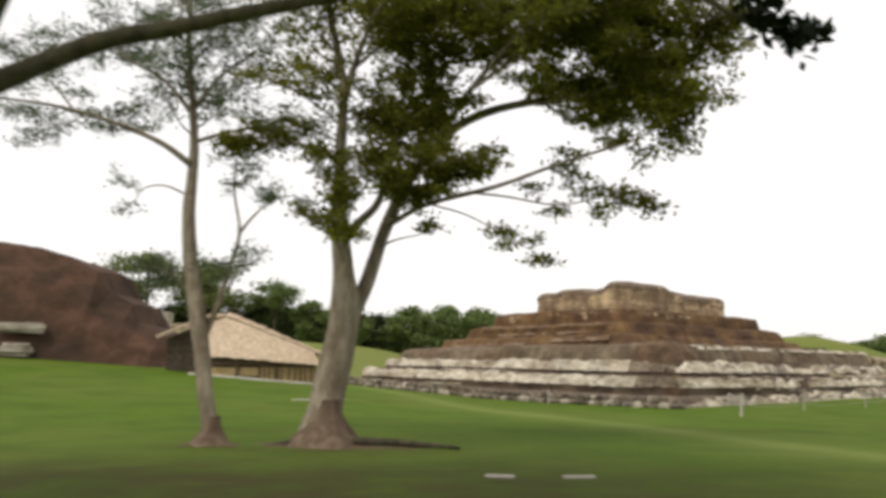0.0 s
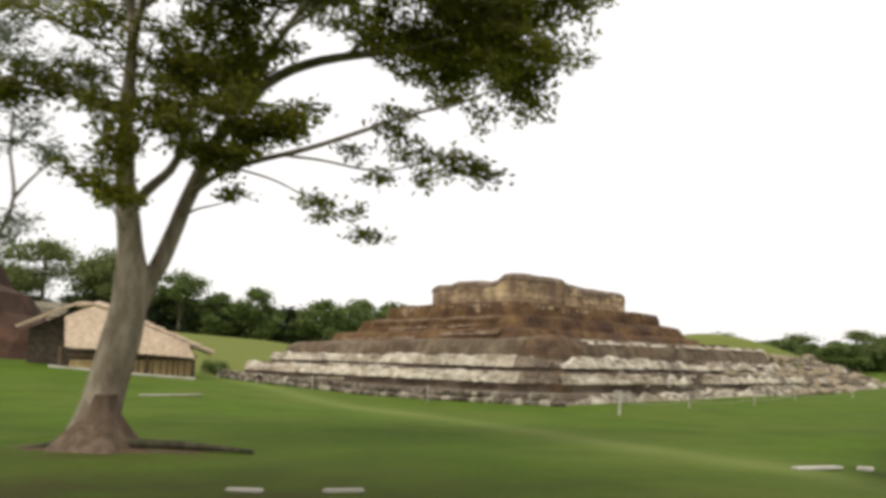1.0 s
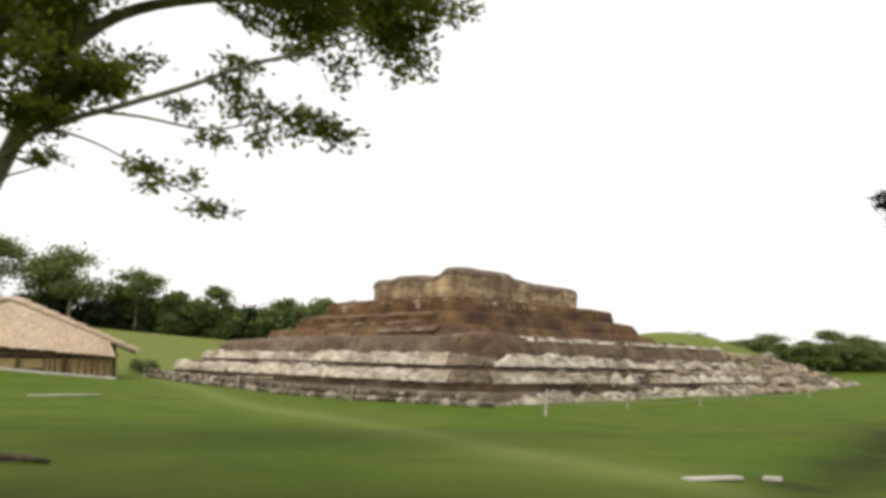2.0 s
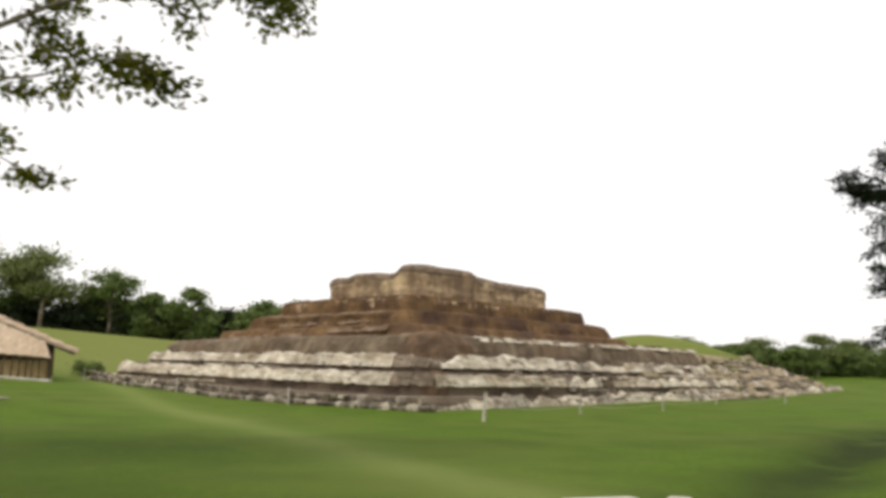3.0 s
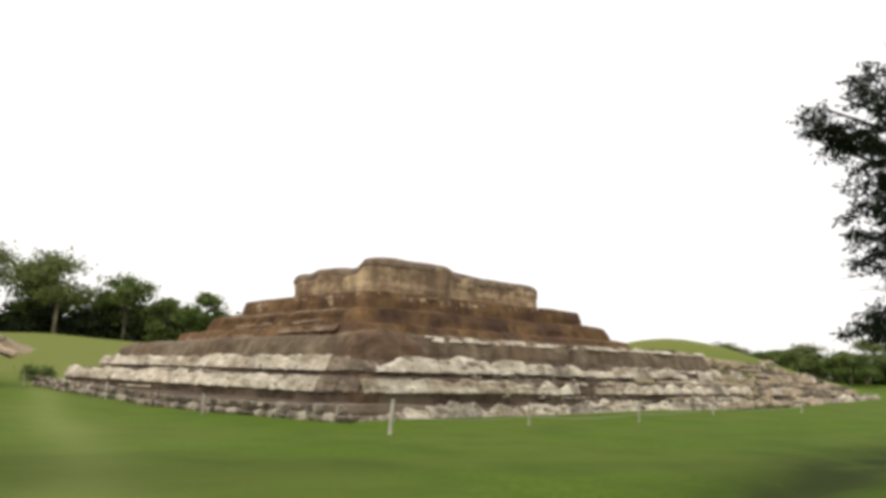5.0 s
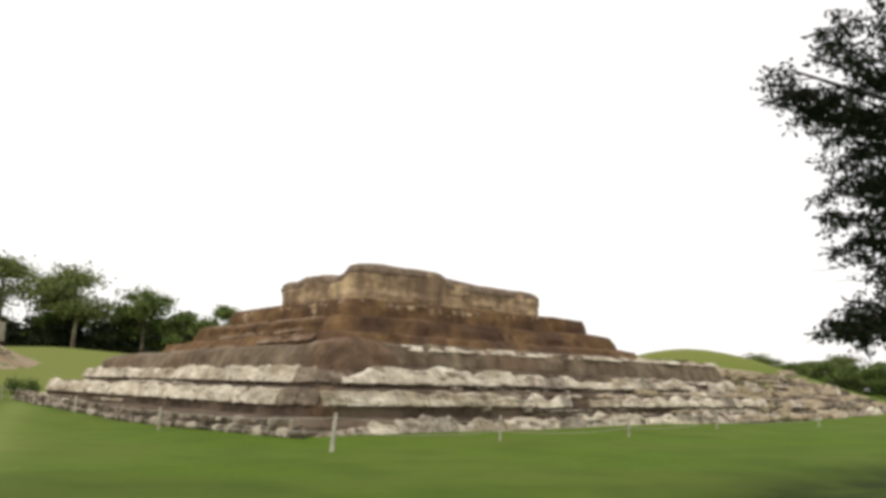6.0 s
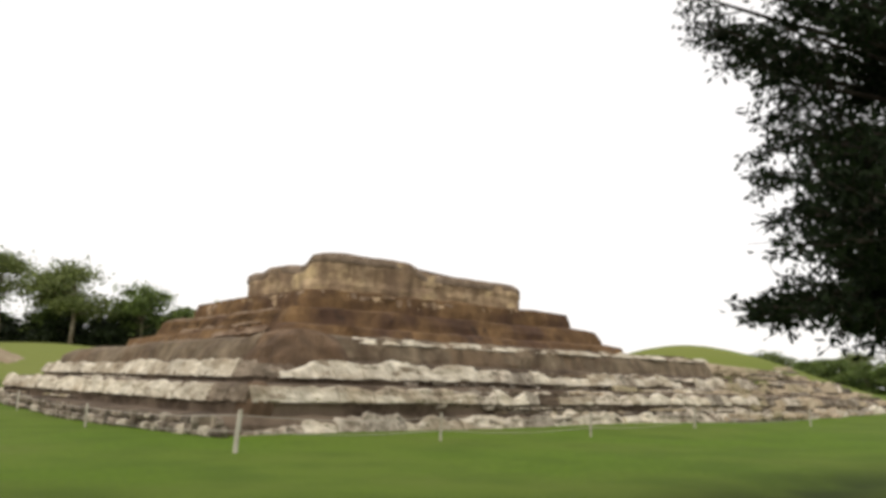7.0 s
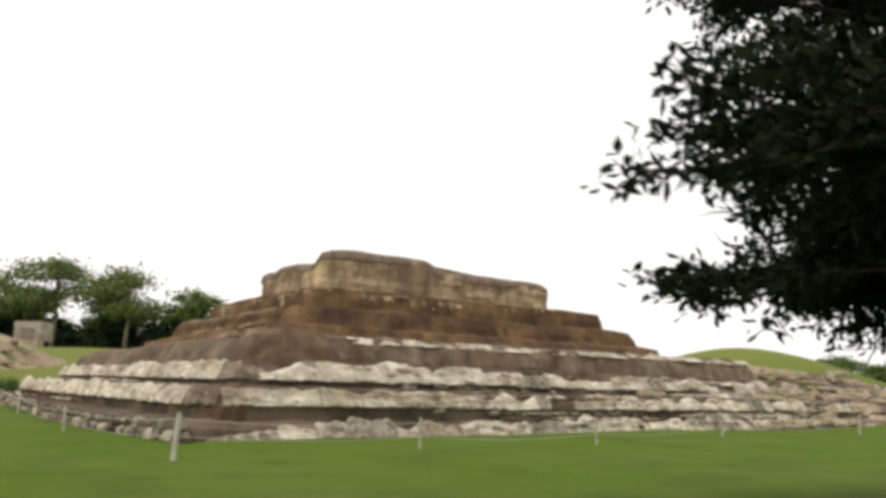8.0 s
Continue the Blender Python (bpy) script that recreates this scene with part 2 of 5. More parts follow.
def box_bm(cx, cy, cz, sx, sy, sz, rz=0.0, bevel=0.02, rough=0.0):
    bm = bmesh.new()
    bmesh.ops.create_cube(bm, size=1.0)
    bmesh.ops.scale(bm, vec=(sx, sy, sz), verts=bm.verts)
    if bevel:
        bmesh.ops.bevel(bm, geom=bm.edges[:], offset=bevel, segments=2, affect='EDGES')
    if rough:
        for v in bm.verts:
            v.co += noise.noise_vector(v.co * 3 + Vector((cx, cy, cz))) * rough
    bmesh.ops.transform(bm, matrix=pose(cx, cy, cz, 0, 0, rz), verts=bm.verts)
    return bm


def tube(V, F, pts, radii, sides=8, flare=None):
    """A tapered round limb through pts, added to the lists V and F."""
    pts = [Vector(p) for p in pts]
    base = len(V)
    side = None
    for i, p in enumerate(pts):
        tan = (pts[min(i + 1, len(pts) - 1)] - pts[max(i - 1, 0)]).normalized()
        if side is None:
            side = tan.cross(Vector((0.3, 1, 0.2))).normalized()
        side = (side - tan * side.dot(tan)).normalized()
        up = tan.cross(side)
        for k in range(sides):
            a = 2 * math.pi * k / sides
            r = radii[i]
            if flare and i < len(flare):
                r *= 1 + flare[i] * max(0, math.cos(a * 2.5 + 0.7)) ** 2
            r *= 1 + 0.10 * noise.noise(Vector((p.x * 2 + math.cos(a) * 1.5, p.y * 2 + math.sin(a) * 1.5, p.z * 1.5)))
            V.append(tuple(p + (side * math.cos(a) + up * math.sin(a)) * r))
    for i in range(len(pts) - 1):
        for k in range(sides):
            k2 = (k + 1) % sides
            F.append((base + i * sides + k, base + i * sides + k2, base + (i + 1) * sides + k2, base + (i + 1) * sides + k))
    F.append(tuple(base + k for k in range(sides))[::-1])
    F.append(tuple(base + (len(pts) - 1) * sides + k for k in range(sides)))


def smooth_path(pts, per=4):
    """Catmull-Rom points through pts."""
    P = [Vector(p) for p in pts]
    P = [P[0] * 2 - P[1]] + P + [P[-1] * 2 - P[-2]]
    out = []
    for i in range(1, len(P) - 2):
        for k in range(per):
            t = k / per
            a, b, c, d = P[i - 1], P[i], P[i + 1], P[i + 2]
            out.append(0.5 * ((2 * b) + (c - a) * t + (2 * a - 5 * b + 4 * c - d) * t * t + (3 * b - a - 3 * c + d) * t ** 3))
    out.append(P[-2])
    return out


def leaves_mesh(name, C, D, length, width, rng, droop=0.0):
    """One small folded leaf at each centre of C along each direction of D."""
    N = len(C)
    C, D = np.asarray(C, float), np.asarray(D, float)
    D = D + rng.normal(0, 0.45, D.shape)
    D[:, 2] -= droop
    D /= np.linalg.norm(D, axis=1, keepdims=True) + 1e-9
    R = rng.normal(0, 1, (N, 3))
    S = np.cross(D, R)
    S /= np.linalg.norm(S, axis=1, keepdims=True) + 1e-9
    U = np.cross(S, D)
    L = (length * rng.uniform(0.6, 1.25, (N, 1)))
    Wd = (width * rng.uniform(0.7, 1.2, (N, 1)))
    V = np.empty((N, 4, 3))
    V[:, 0] = C
    V[:, 1] = C + D * L * 0.5 + S * Wd * 0.5 + U * Wd * 0.2
    V[:, 2] = C + D * L
    V[:, 3] = C + D * L * 0.5 - S * Wd * 0.5 + U * Wd * 0.2
    me = bpy.data.meshes.new(name)
    me.vertices.add(N * 4)
    me.vertices.foreach_set("co", V.reshape(-1))
    me.loops.add(N * 4)
    me.loops.foreach_set("vertex_index", np.arange(N * 4))
    me.polygons.add(N)
    me.polygons.foreach_set("loop_start", np.arange(0, N * 4, 4))
    me.update(calc_edges=True)
    return me


def sst(a, b, x):
    t = np.clip((x - a) / (b - a), 0, 1)
    return t * t * (3 - 2 * t)


def ground_z(x, y):
    """Height of the lawn."""
    x, y = np.asarray(x, float), np.asarray(y, float)
    z = 0.28 * sst(30, 52, y) - 0.06
    z = z + 2.05 * np.clip((2 - x) / 26, 0, 1.15) * np.clip((y - 22) / 38, 0, 1)
    z = z + 3.6 * sst(58, 118, y) * sst(14, -12, x)
    z = z + 2.6 * sst(85, 170, y) * sst(-10, 30, x)
    z = z + 5.0 * np.exp(-((x - 34) / 11.5) ** 2 - ((y - 84) / 12.0) ** 2)
    z = z - 0.25 * np.exp(-((x - 17) / 7.0) ** 2 - ((y - 17) / 8.0) ** 2)
    z = z - 0.16 * np.exp(-((0.78 * (x - 17.2) - 0.62 * (y - 24.2)) / 0.9) ** 2) * sst(13, 18, y) * sst(36, 30, y)
    z = z + 0.05 * np.sin(x * 0.31 + 1.0) * np.sin(y * 0.27) * sst(4, 14, np.abs(y))
    return z


def gz(x, y):
    return float(ground_z(x, y))


def path_dist(x, y, pts):
    d = np.full(np.shape(x), 1e9)
    for (x0, y0), (x1, y1) in zip(pts[:-1], pts[1:]):
        vx, vy = x1 - x0, y1 - y0
        t = np.clip(((x - x0) * vx + (y - y0) * vy) / (vx * vx + vy * vy), 0, 1)
        d = np.minimum(d, np.hypot(x - x0 - t * vx, y - y0 - t * vy))
    return d


# ---------------------------------------------------------------- ground
def build_ground():
    gx = np.concatenate([np.linspace(-900, -80, 18)[:-1], np.linspace(-80, -20, 50)[:-1], np.arange(-20, 34, 0.4), np.linspace(34, 120, 70), np.linspace(120, 900, 18)[1:]])
    gy = np.concatenate([np.linspace(-500, -20, 12)[:-1], np.linspace(-20, 8, 24)[:-1], np.arange(8, 56, 0.4), np.linspace(56, 190, 90), np.linspace(190, 1500, 20)[1:]])
    X, Y = np.meshgrid(gx, gy)
    Z = ground_z(X, Y)
    nx, ny = len(gx), len(gy)
    V = np.stack([X, Y, Z], -1).reshape(-1, 3)
    I = np.arange(nx * ny).reshape(ny, nx)
    Q = np.stack([I[:-1, :-1], I[:-1, 1:], I[1:, 1:], I[1:, :-1]], -1).reshape(-1, 4)
    me = solid("ground", V.tolist(), Q.tolist(), True)
    d = path_dist(X, Y, [(-12, 78), (-8, 62), (0.3, 42), (3.6, 34.6), (7.0, 26.4), (8.5, 22), (9.8, 18.5), (12.0, 14), (15.0, 9)])
    wob = 0.35 * np.sin(X * 1.3 + Y * 0.9) + 0.25 * np.sin(Y * 2.1 - X)
    wear = 0.48 * np.exp(-((d + 0.3 * wob) / 0.75) ** 2) + 0.16 * np.exp(-(d / 2.4) ** 2)
    dry = 0.8 * sst(54, 72, Y) * sst(12, -2, X) + 0.95 * np.exp(-((X - 34) / 12.0) ** 2 - ((Y - 84) / 12.0) ** 2)
    # thin brown grass by the trees, with their shade in the same tone
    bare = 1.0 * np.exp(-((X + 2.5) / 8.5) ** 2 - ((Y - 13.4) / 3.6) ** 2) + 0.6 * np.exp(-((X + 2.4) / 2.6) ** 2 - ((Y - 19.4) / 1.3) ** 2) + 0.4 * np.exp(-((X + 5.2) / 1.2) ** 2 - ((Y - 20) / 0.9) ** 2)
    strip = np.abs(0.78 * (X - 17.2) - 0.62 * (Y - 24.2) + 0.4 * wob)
    # darker strip along the dip; tree shade painted into the near grass
    shade_dark = 1.0 * np.exp(-(strip / 1.0) ** 2) * sst(13, 19, Y) * sst(36, 30, Y) + 0.45 * np.exp(-((X + 3) / 9.0) ** 2 - ((Y - 12.5) / 4.0) ** 2)
    shade_dark = shade_dark + 0.35 * np.exp(-((X - 3.5) / 3.0) ** 2 - ((Y - 23) / 6.0) ** 2)
    # shade beneath the broadleaf tree, painted into the grass
    shade_dark = shade_dark + 0.35 * np.exp(-((X - 24) / 6.0) ** 2 - ((Y - 22) / 6.0) ** 2)
    for key, val in (("wear", wear), ("dry", dry), ("bare", bare), ("shade_dark", shade_dark)):
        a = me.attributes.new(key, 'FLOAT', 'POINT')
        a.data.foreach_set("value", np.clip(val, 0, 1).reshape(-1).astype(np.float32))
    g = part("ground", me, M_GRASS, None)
    tagged(g, "wide mown green lawn with a faint worn track", "lawn", kind="structure")


build_ground()


# ---------------------------------------------------------------- stepped pyramid
O2 = Vector((10.2, 38.6))
DU, DV = Vector((0.745, 0.667)), Vector((-0.667, 0.745))


def W(a, b, z):
    """A place on the pyramid; its lower terraces climb with the lawn along the left face."""
    p = O2 + DU * a + DV * b
    return (p.x, p.y, z + 0.018 * max(0.0, b - 3) * min(1.0, max(0.0, (3.0 - z) / 1.4)))


def outline(a0, a1, b0, b1, r, step):
    """Points round a rectangle with rounded corners, a0/b0 the two faces seen."""
    pts = []

    def line(p, q):
        n = max(1, int(math.hypot(q[0] - p[0], q[1] - p[1]) / step))
        for i in range(n):
            pts.append((p[0] + (q[0] - p[0]) * i / n, p[1] + (q[1] - p[1]) * i / n))

    def arc(cx, cy, d0):
        for i in range(5):
            a = radians(d0 + 90 * i / 5)
            pts.append((cx + r * math.cos(a), cy + r * math.sin(a)))

    line((a0, b1 - r), (a0, b0 + r)); arc(a0 + r, b0 + r, 180)
    line((a0 + r, b0), (a1 - r, b0)); arc(a1 - r, b0 + r, 270)
    line((a1, b0 + r), (a1, b1 - r)); arc(a1 - r, b1 - r, 0)
    line((a1 - r, b1), (a0 + r, b1)); arc(a0 + r, b1 - r, 90)
    return pts


def tier(name, a0, a1, b0, b1, r, profile, amp, freq, material, parent, label, top=None, step=0.3, sag=0.0):
    """A solid terrace: profile is (inset, height) from its foot to its top."""
    base = outline(a0, a1, b0, b1, r, step)
    n = len(base)
    V, F = [], []
    for j, (ins, z) in enumerate(profile):
        for a, b in base:
            aa = a0 + ins + (a - a0) * (a1 - a0 - 2 * ins) / (a1 - a0)
            bb = b0 + ins + (b - b0) * (b1 - b0 - 2 * ins) / (b1 - b0)
            q = Vector((aa * freq, bb * freq, z * freq * 1.6))
            d = noise.noise_vector(q) * amp + noise.noise_vector(q * 3.1) * amp * 0.45
            zz = z + (top(aa, bb) if top and z > 6.2 else 0)
            zz += d.z * (0.55 if j else 0) - sag * max(0, aa - 18) * (z / 6)
            V.append(W(aa + d.x, bb + d.y, zz))
    for j in range(len(profile) - 1):
        for i in range(n):
            k = (i + 1) % n
            F.append((j * n + i, j * n + k, (j + 1) * n + k, (j + 1) * n + i))
    F.append(tuple((len(profile) - 1) * n + i for i in range(n)))
    me = solid(name, V, F)
    return part(name, me, material, parent, label)


def along(side, s, d, z):
    return W(d, s, z) if side == 'left' else W(s, d, z)


def facing_piece(name, side, s0, s1, d0, z0, h, slope, thick, material, parent, rag, rnd, bulge=0.03, run=None, fade=None, hang=False):
    """One broken slab of facing with a ragged top, leaning back by slope."""
    cols = max(4, int((s1 - s0) / 0.09))
    V, F = [], []
    ph = rnd.uniform(0, 50) if run is None else run
    for i in range(cols + 1):
        s = s0 + (s1 - s0) * i / cols
        edge = min(1.0, 0.8 + 2.0 * min(i, cols - i) / cols) if run is None else 1.0
        hh = h * (1 - rag * (0.45 + 0.6 * noise.noise(Vector((s * 0.8, ph, 0))) + 0.6 * noise.noise(Vector((s * 1.5, ph, 3))) + 0.22 * noise.noise(Vector((s * 4.6, ph, 5))))) * edge
        if fade is not None:
            hh *= 0.25 + 0.75 * float(sst(fade, fade + 1.5, s))
        hh = max(0.06, 0.3 * h if run is not None else 0.0, hh)
        low = 0.04 * noise.noise(Vector((s * 2.0, ph, 9)))
        for f, t in ((0, 1), (0.12, 1.15), (0.32, 1.1), (0.52, 1.0), (0.72, 0.94), (0.90, 0.82), (1.0, 0.45), (1.0, -0.6), (0, -0.6)):
            z = z0 + low * (1 - f) + (-hh if hang else hh) * f
            d = d0 + 0.7 * bulge * noise.noise(Vector((s * 6.5, z * 1.2, ph + 4))) + (z - z0) * slope - thick * t + bulge * (noise.noise(Vector((s * 1.4, z * 7, ph))) + 0.7 * noise.noise(Vector((s * 4, z * 15, ph))))
            crack = abs(noise.noise(Vector((s * 1.7 + z * 0.9, ph, 21))))
            d += 0.06 * max(0.0, 1 - crack / 0.07)
            V.append(along(side, s, d, z))
    m = 9
    for i in range(cols):
        for k in range(m):
            k2 = (k + 1) % m
            q = (i * m + k, i * m + k2, (i + 1) * m + k2, (i + 1) * m + k)
            F.append(q if side == 'left' else q[::-1])
    F.append(tuple(range(m)) if side != 'left' else tuple(range(m))[::-1])
    F.append(tuple(cols * m + k for k in range(m)) if side == 'left' else tuple(cols * m + k for k in range(m))[::-1])
    return part(name, solid(name, V, F), material, parent)


def rock_mesh(seed, material):
    bm = bmesh.new()
    bmesh.ops.create_cube(bm, size=1.0)
    bmesh.ops.subdivide_edges(bm, edges=bm.edges[:], cuts=1, use_grid_fill=True)
    for v in bm.verts:
        v.co = v.co.lerp(v.co.normalized() * 0.62, 0.55)
        v.co += noise.noise_vector(v.co * 1.7 + Vector((seed * 7.3, seed * 3.1, seed))) * 0.22
    me = bpy.data.meshes.new("stone")
    bm.to_mesh(me)
    bm.free()
    me.materials.append(material)
    return me


def build_pyramid():
    rnd = random.Random(11)
    pyr = thing("stepped_pyramid", (*(O2 + DU * 15 + DV * 13), 0), "ruined stepped earth pyramid with broken white plaster on the lawn", "pyramid")
    t1 = tier("base_terrace", 0.25, 45, 0.25, 26.5, 0.8, [(0, -0.4), (0.05, 0.1), (0.15, 0.40), (0.35, 0.58), (1.6, 0.68)], 0.10, 0.9, M_DARK, pyr, "dark earth and rubble base")
    t2 = tier("second_terrace", 1.45, 43, 0.75, 25.4, 0.7, [(0, 0.5), (0.0, 0.95), (0.2, 1.25), (0.36, 1.46), (1.8, 1.52)], 0.09, 0.9, M_DARK, pyr, "dark earth riser under broken plaster", sag=0.008)
    t3 = tier("third_terrace", 3.05, 41, 2.1, 24.8, 0.7, [(0, 1.3), (0.0, 1.66), (0.25, 2.0), (0.42, 2.25), (1.0, 2.32)], 0.09, 0.9, M_DARK, pyr, "dark earth riser under broken plaster", sag=0.008)
    t4 = tier("fourth_terrace", 3.45, 28.4, 2.75, 24.3, 0.9, [(0, 2.05), (0.1, 2.4), (0.22, 2.75), (0.4, 3.02), (0.7, 3.14), (2.6, 3.24)], 0.17, 0.75, M_GREY, pyr, "grey-brown worn earth slope", sag=0.008)
    tier("rubble_slope", 26.5, 42.0, 2.75, 24.0, 1.6, [(0, 1.7), (0.5, 2.05), (1.6, 2.5), (3.2, 2.95), (5.5, 3.3), (7.0, 3.35)], 0.22, 0.6, M_BANK, pyr, "eroded sandy slope of rubble past the end of the terrace")
    tier("clay_slump", 3.05, 6.6, 2.15, 5.9, 1.1, [(0, 1.4), (0.14, 1.85), (0.34, 2.3), (0.52, 2.7), (0.8, 3.05), (1.1, 3.26)], 0.2, 1.1, M_SLUMP, pyr, "brown clay slumped down the corner")
    tier("clay_smear", 1.37, 2.5, 0.66, 1.9, 0.6, [(0, 0.55), (0.02, 0.95), (0.2, 1.27), (0.36, 1.5), (0.5, 1.56)], 0.10, 1.5, M_SLUMP, pyr, "brown clay washed over the corner")
    t5 = tier("fifth_terrace", 5.9, 26.7, 6.6, 23.0, 0.9, [(0, 3.0), (0.18, 3.4), (0.38, 3.72), (0.9, 3.82)], 0.17, 0.7, M_RED, pyr, "reddish-brown clay step")
    t6 = tier("sixth_terrace", 7.0, 25.7, 7.6, 21.4, 0.8, [(0, 3.7), (0.14, 4.15), (0.34, 4.5), (0.9, 4.6)], 0.16, 0.7, M_RED, pyr, "reddish-brown clay step")
    t7 = tier("seventh_terrace", 8.3, 24.7, 8.9, 20.0, 0.8, [(0, 4.4), (0.08, 5.0), (0.2, 5.40), (0.8, 5.52)], 0.13, 0.8, M_RED, pyr, "reddish-brown clay step with traces of pale render")

    def hump(a, b):
        x = sst(15.4, 14.2, a) * sst(11.6, 10.9, b) * 0.42
        y = sst(15.2, 14.6, b) * sst(12.3, 12.9, b) * 0.14 * sst(12, 11, a)
        return float(x + y) - 0.3 * float(sst(21.0, 22.4, a)) + 0.06 * noise.noise(Vector((a * 0.8, b * 0.8, 2)))

    tier("top_block", 9.6, 22.3, 9.95, 17.5, 1.35, [(0, 5.3), (0.05, 5.55), (0.02, 5.8), (0.06, 6.05), (0.04, 6.25), (0.07, 6.60)], 0.11, 1.3, M_TAN, pyr, "tan rendered wall of the summit", top=hump, step=0.2)
    tier("top_cap", 9.60, 22.3, 9.95, 17.5, 1.35, [(0.035, 6.36), (0.02, 6.5), (0.06, 6.66), (0.2, 6.76), (0.42, 6.79), (0.9, 6.79)], 0.10, 0.8, M_CAP, pyr, "dark worn capping of the summit", top=hump, step=0.2)

    # broken plaster of the second and third terrace, slab by slab
    bands = (("left", 1.42, 0.96, 0.58, 25.2, 3.2), ("left", 3.02, 1.68, 0.66, 24.6, 4.7),
             ("right", 0.72, 0.96, 0.52, 42.5, 1.55), ("right", 2.07, 1.68, 0.60, 40.5, 3.1))
    for side, d0, z0, h, s_end, s_pl in bands:
        s = s_pl
        while s < s_end - 0.6:
            ln = min(rnd.uniform(0.6, 1.9) if side == 'right' and s > 8 else rnd.uniform(1.2, 2.9), s_end - s)
            far = s > 8.3 and side == 'right'
            low = 0.008 * max(0, s - 18) * z0 / 6 if side == 'right' else 0
            if not (far and rnd.random() < 0.05):
                facing_piece("plaster_slab", side, s, s + ln - rnd.uniform(0.0, 0.03), d0 + rnd.uniform(0.0, 0.03), z0 - low + (rnd.uniform(-0.04, 0.04) if far else 0), h * (rnd.uniform(0.62, 1.05) if far else rnd.uniform(0.98, 1.08)), 0.38, rnd.uniform(0.08, 0.12), (rnd.choice((M_STONE, M_STONEB, M_SAND)) if s > 27 and far else rnd.choice((M_WHITE, M_WHITE, M_STONE)) if far else M_WHITE), t2 if z0 < 1.3 else t3, 0.5 if far else 0.36, rnd, 0.05, d0 * 7.0, s_pl if d0 > 2 and side == 'right' else None)
            s += ln
    # grey weathered facing close to the corner
    for side, d0, z0, a, b, h in (("left", 1.44, 0.97, 0.95, 2.1, 0.5), ("left", 1.43, 0.97, 2.12, 3.3, 0.55), ("left", 3.03, 1.69, 2.6, 3.6, 0.42), ("left", 3.02, 1.69, 3.62, 4.9, 0.58), ("right", 2.09, 1.7, 2.6, 3.3, 0.3)):
        facing_piece("weathered_slab", side, a, b, d0, z0, h, 0.38, 0.06, M_WORN, t2 if z0 < 1.3 else t3, 0.25, rnd, 0.05)
    # low pale facing along the foot of the base
    s = 0.9
    while s < 44:
        ln = rnd.uniform(0.9, 2.4)
        x, y, _ = along("right", s, 0.2, 0)
        facing_piece("foot_facing", "right", s, s + ln, 0.24 + rnd.uniform(-0.03, 0.05), gz(x, y) - 0.12, rnd.uniform(0.5, 0.72), 0.35, 0.10, M_STONE if rnd.random() < 0.45 else M_WHITE, t1, 0.45, rnd, 0.07, None, 0.6)
        s += ln
    # thin strata of broken stone over the risers
    for k in range(205):
        side = "right" if k < 187 else "left"
        s = rnd.uniform(9, 41) if side == "right" else rnd.uniform(12, 23)
        d0, z0 = rnd.choice(((0.74, 0.62), (0.74, 0.78), (0.9, 1.1), (1.0, 1.3), (2.08, 1.42), (2.12, 1.55), (2.3, 2.0), (2.75, 2.2), (2.8, 2.45), (2.95, 2.7))) if side == "right" else rnd.choice(((1.45, 0.7), (3.05, 1.48)))
        if (s + 2.8 > 39 or s < 27.5) and z0 > 2.1:
            continue
        owner = (t2 if z0 < 1.4 else t3 if z0 < 2.15 else t4)
        facing_piece("stone_course", side, s, s + rnd.uniform(1.0, 3.2), d0, z0 - 0.008 * max(0, s - 18) * z0 / 6, rnd.uniform(0.08, 0.2), 0.6, 0.07, rnd.choice((M_SAND, M_STONE, M_STONE, M_GREY, M_STONEB, M_WHITE) if s < 26 else (M_SAND, M_STONE, M_GREY, M_STONEB, M_BANK)), owner, 0.6, rnd, 0.06)
    for k in range(80):
        s = rnd.uniform(17, 40)
        d0, z0 = rnd.choice(((0.2, 0.3), (0.3, 0.5), (0.72, 0.7), (0.9, 1.0), (1.3, 1.45), (2.06, 1.6), (2.4, 2.0), (2.72, 2.3), (2.85, 2.6), (3.1, 2.85)))
        if (s + 2.8 > 39 or s < 27.5) and z0 > 2.1:
            continue
        facing_piece("stone_course", "right", s, s + rnd.uniform(1.2, 3.4), d0 - 0.02, z0 - 0.008 * max(0, s - 18) * z0 / 6, rnd.uniform(0.14, 0.32), 0.6, 0.08, rnd.choice((M_WHITE, M_STONE, M_SAND) if s < 25 else (M_SAND, M_STONEB, M_BANK, M_STONE)), t1 if z0 < 0.6 else t2 if z0 < 1.4 else t3 if z0 < 2.15 else t4, 0.6, rnd, 0.07)
    # light eroded lips of the clay steps
    for side, d0, z0, a, b, hh in (("left", 5.95, 3.42, 8.2, 12.0, 0.3), ("left", 5.95, 3.28, 14.5, 21.0, 0.28), ("left", 7.05, 3.95, 10.5, 17.5, 0.24), ("left", 7.0, 4.42, 9.0, 19.0, 0.12), ("right", 3.12, 2.93, 6.4, 27.0, 0.24)):
        s = a
        while s < b:
            ln = rnd.uniform(1.6, 3.6)
            facing_piece("render_patch", side, s, min(s + ln, b + 0.5), d0, z0 + rnd.uniform(-0.04, 0.04), hh, 0.9, 0.07 if side == "right" else 0.03, M_WHITE if d0 == 3.12 else M_SAND if side == 'right' else M_LIP, t4 if d0 == 3.12 else t5 if z0 < 3.6 else t6, 0.75, rnd, 0.05)
            s += ln + rnd.uniform(0.0, 0.2)
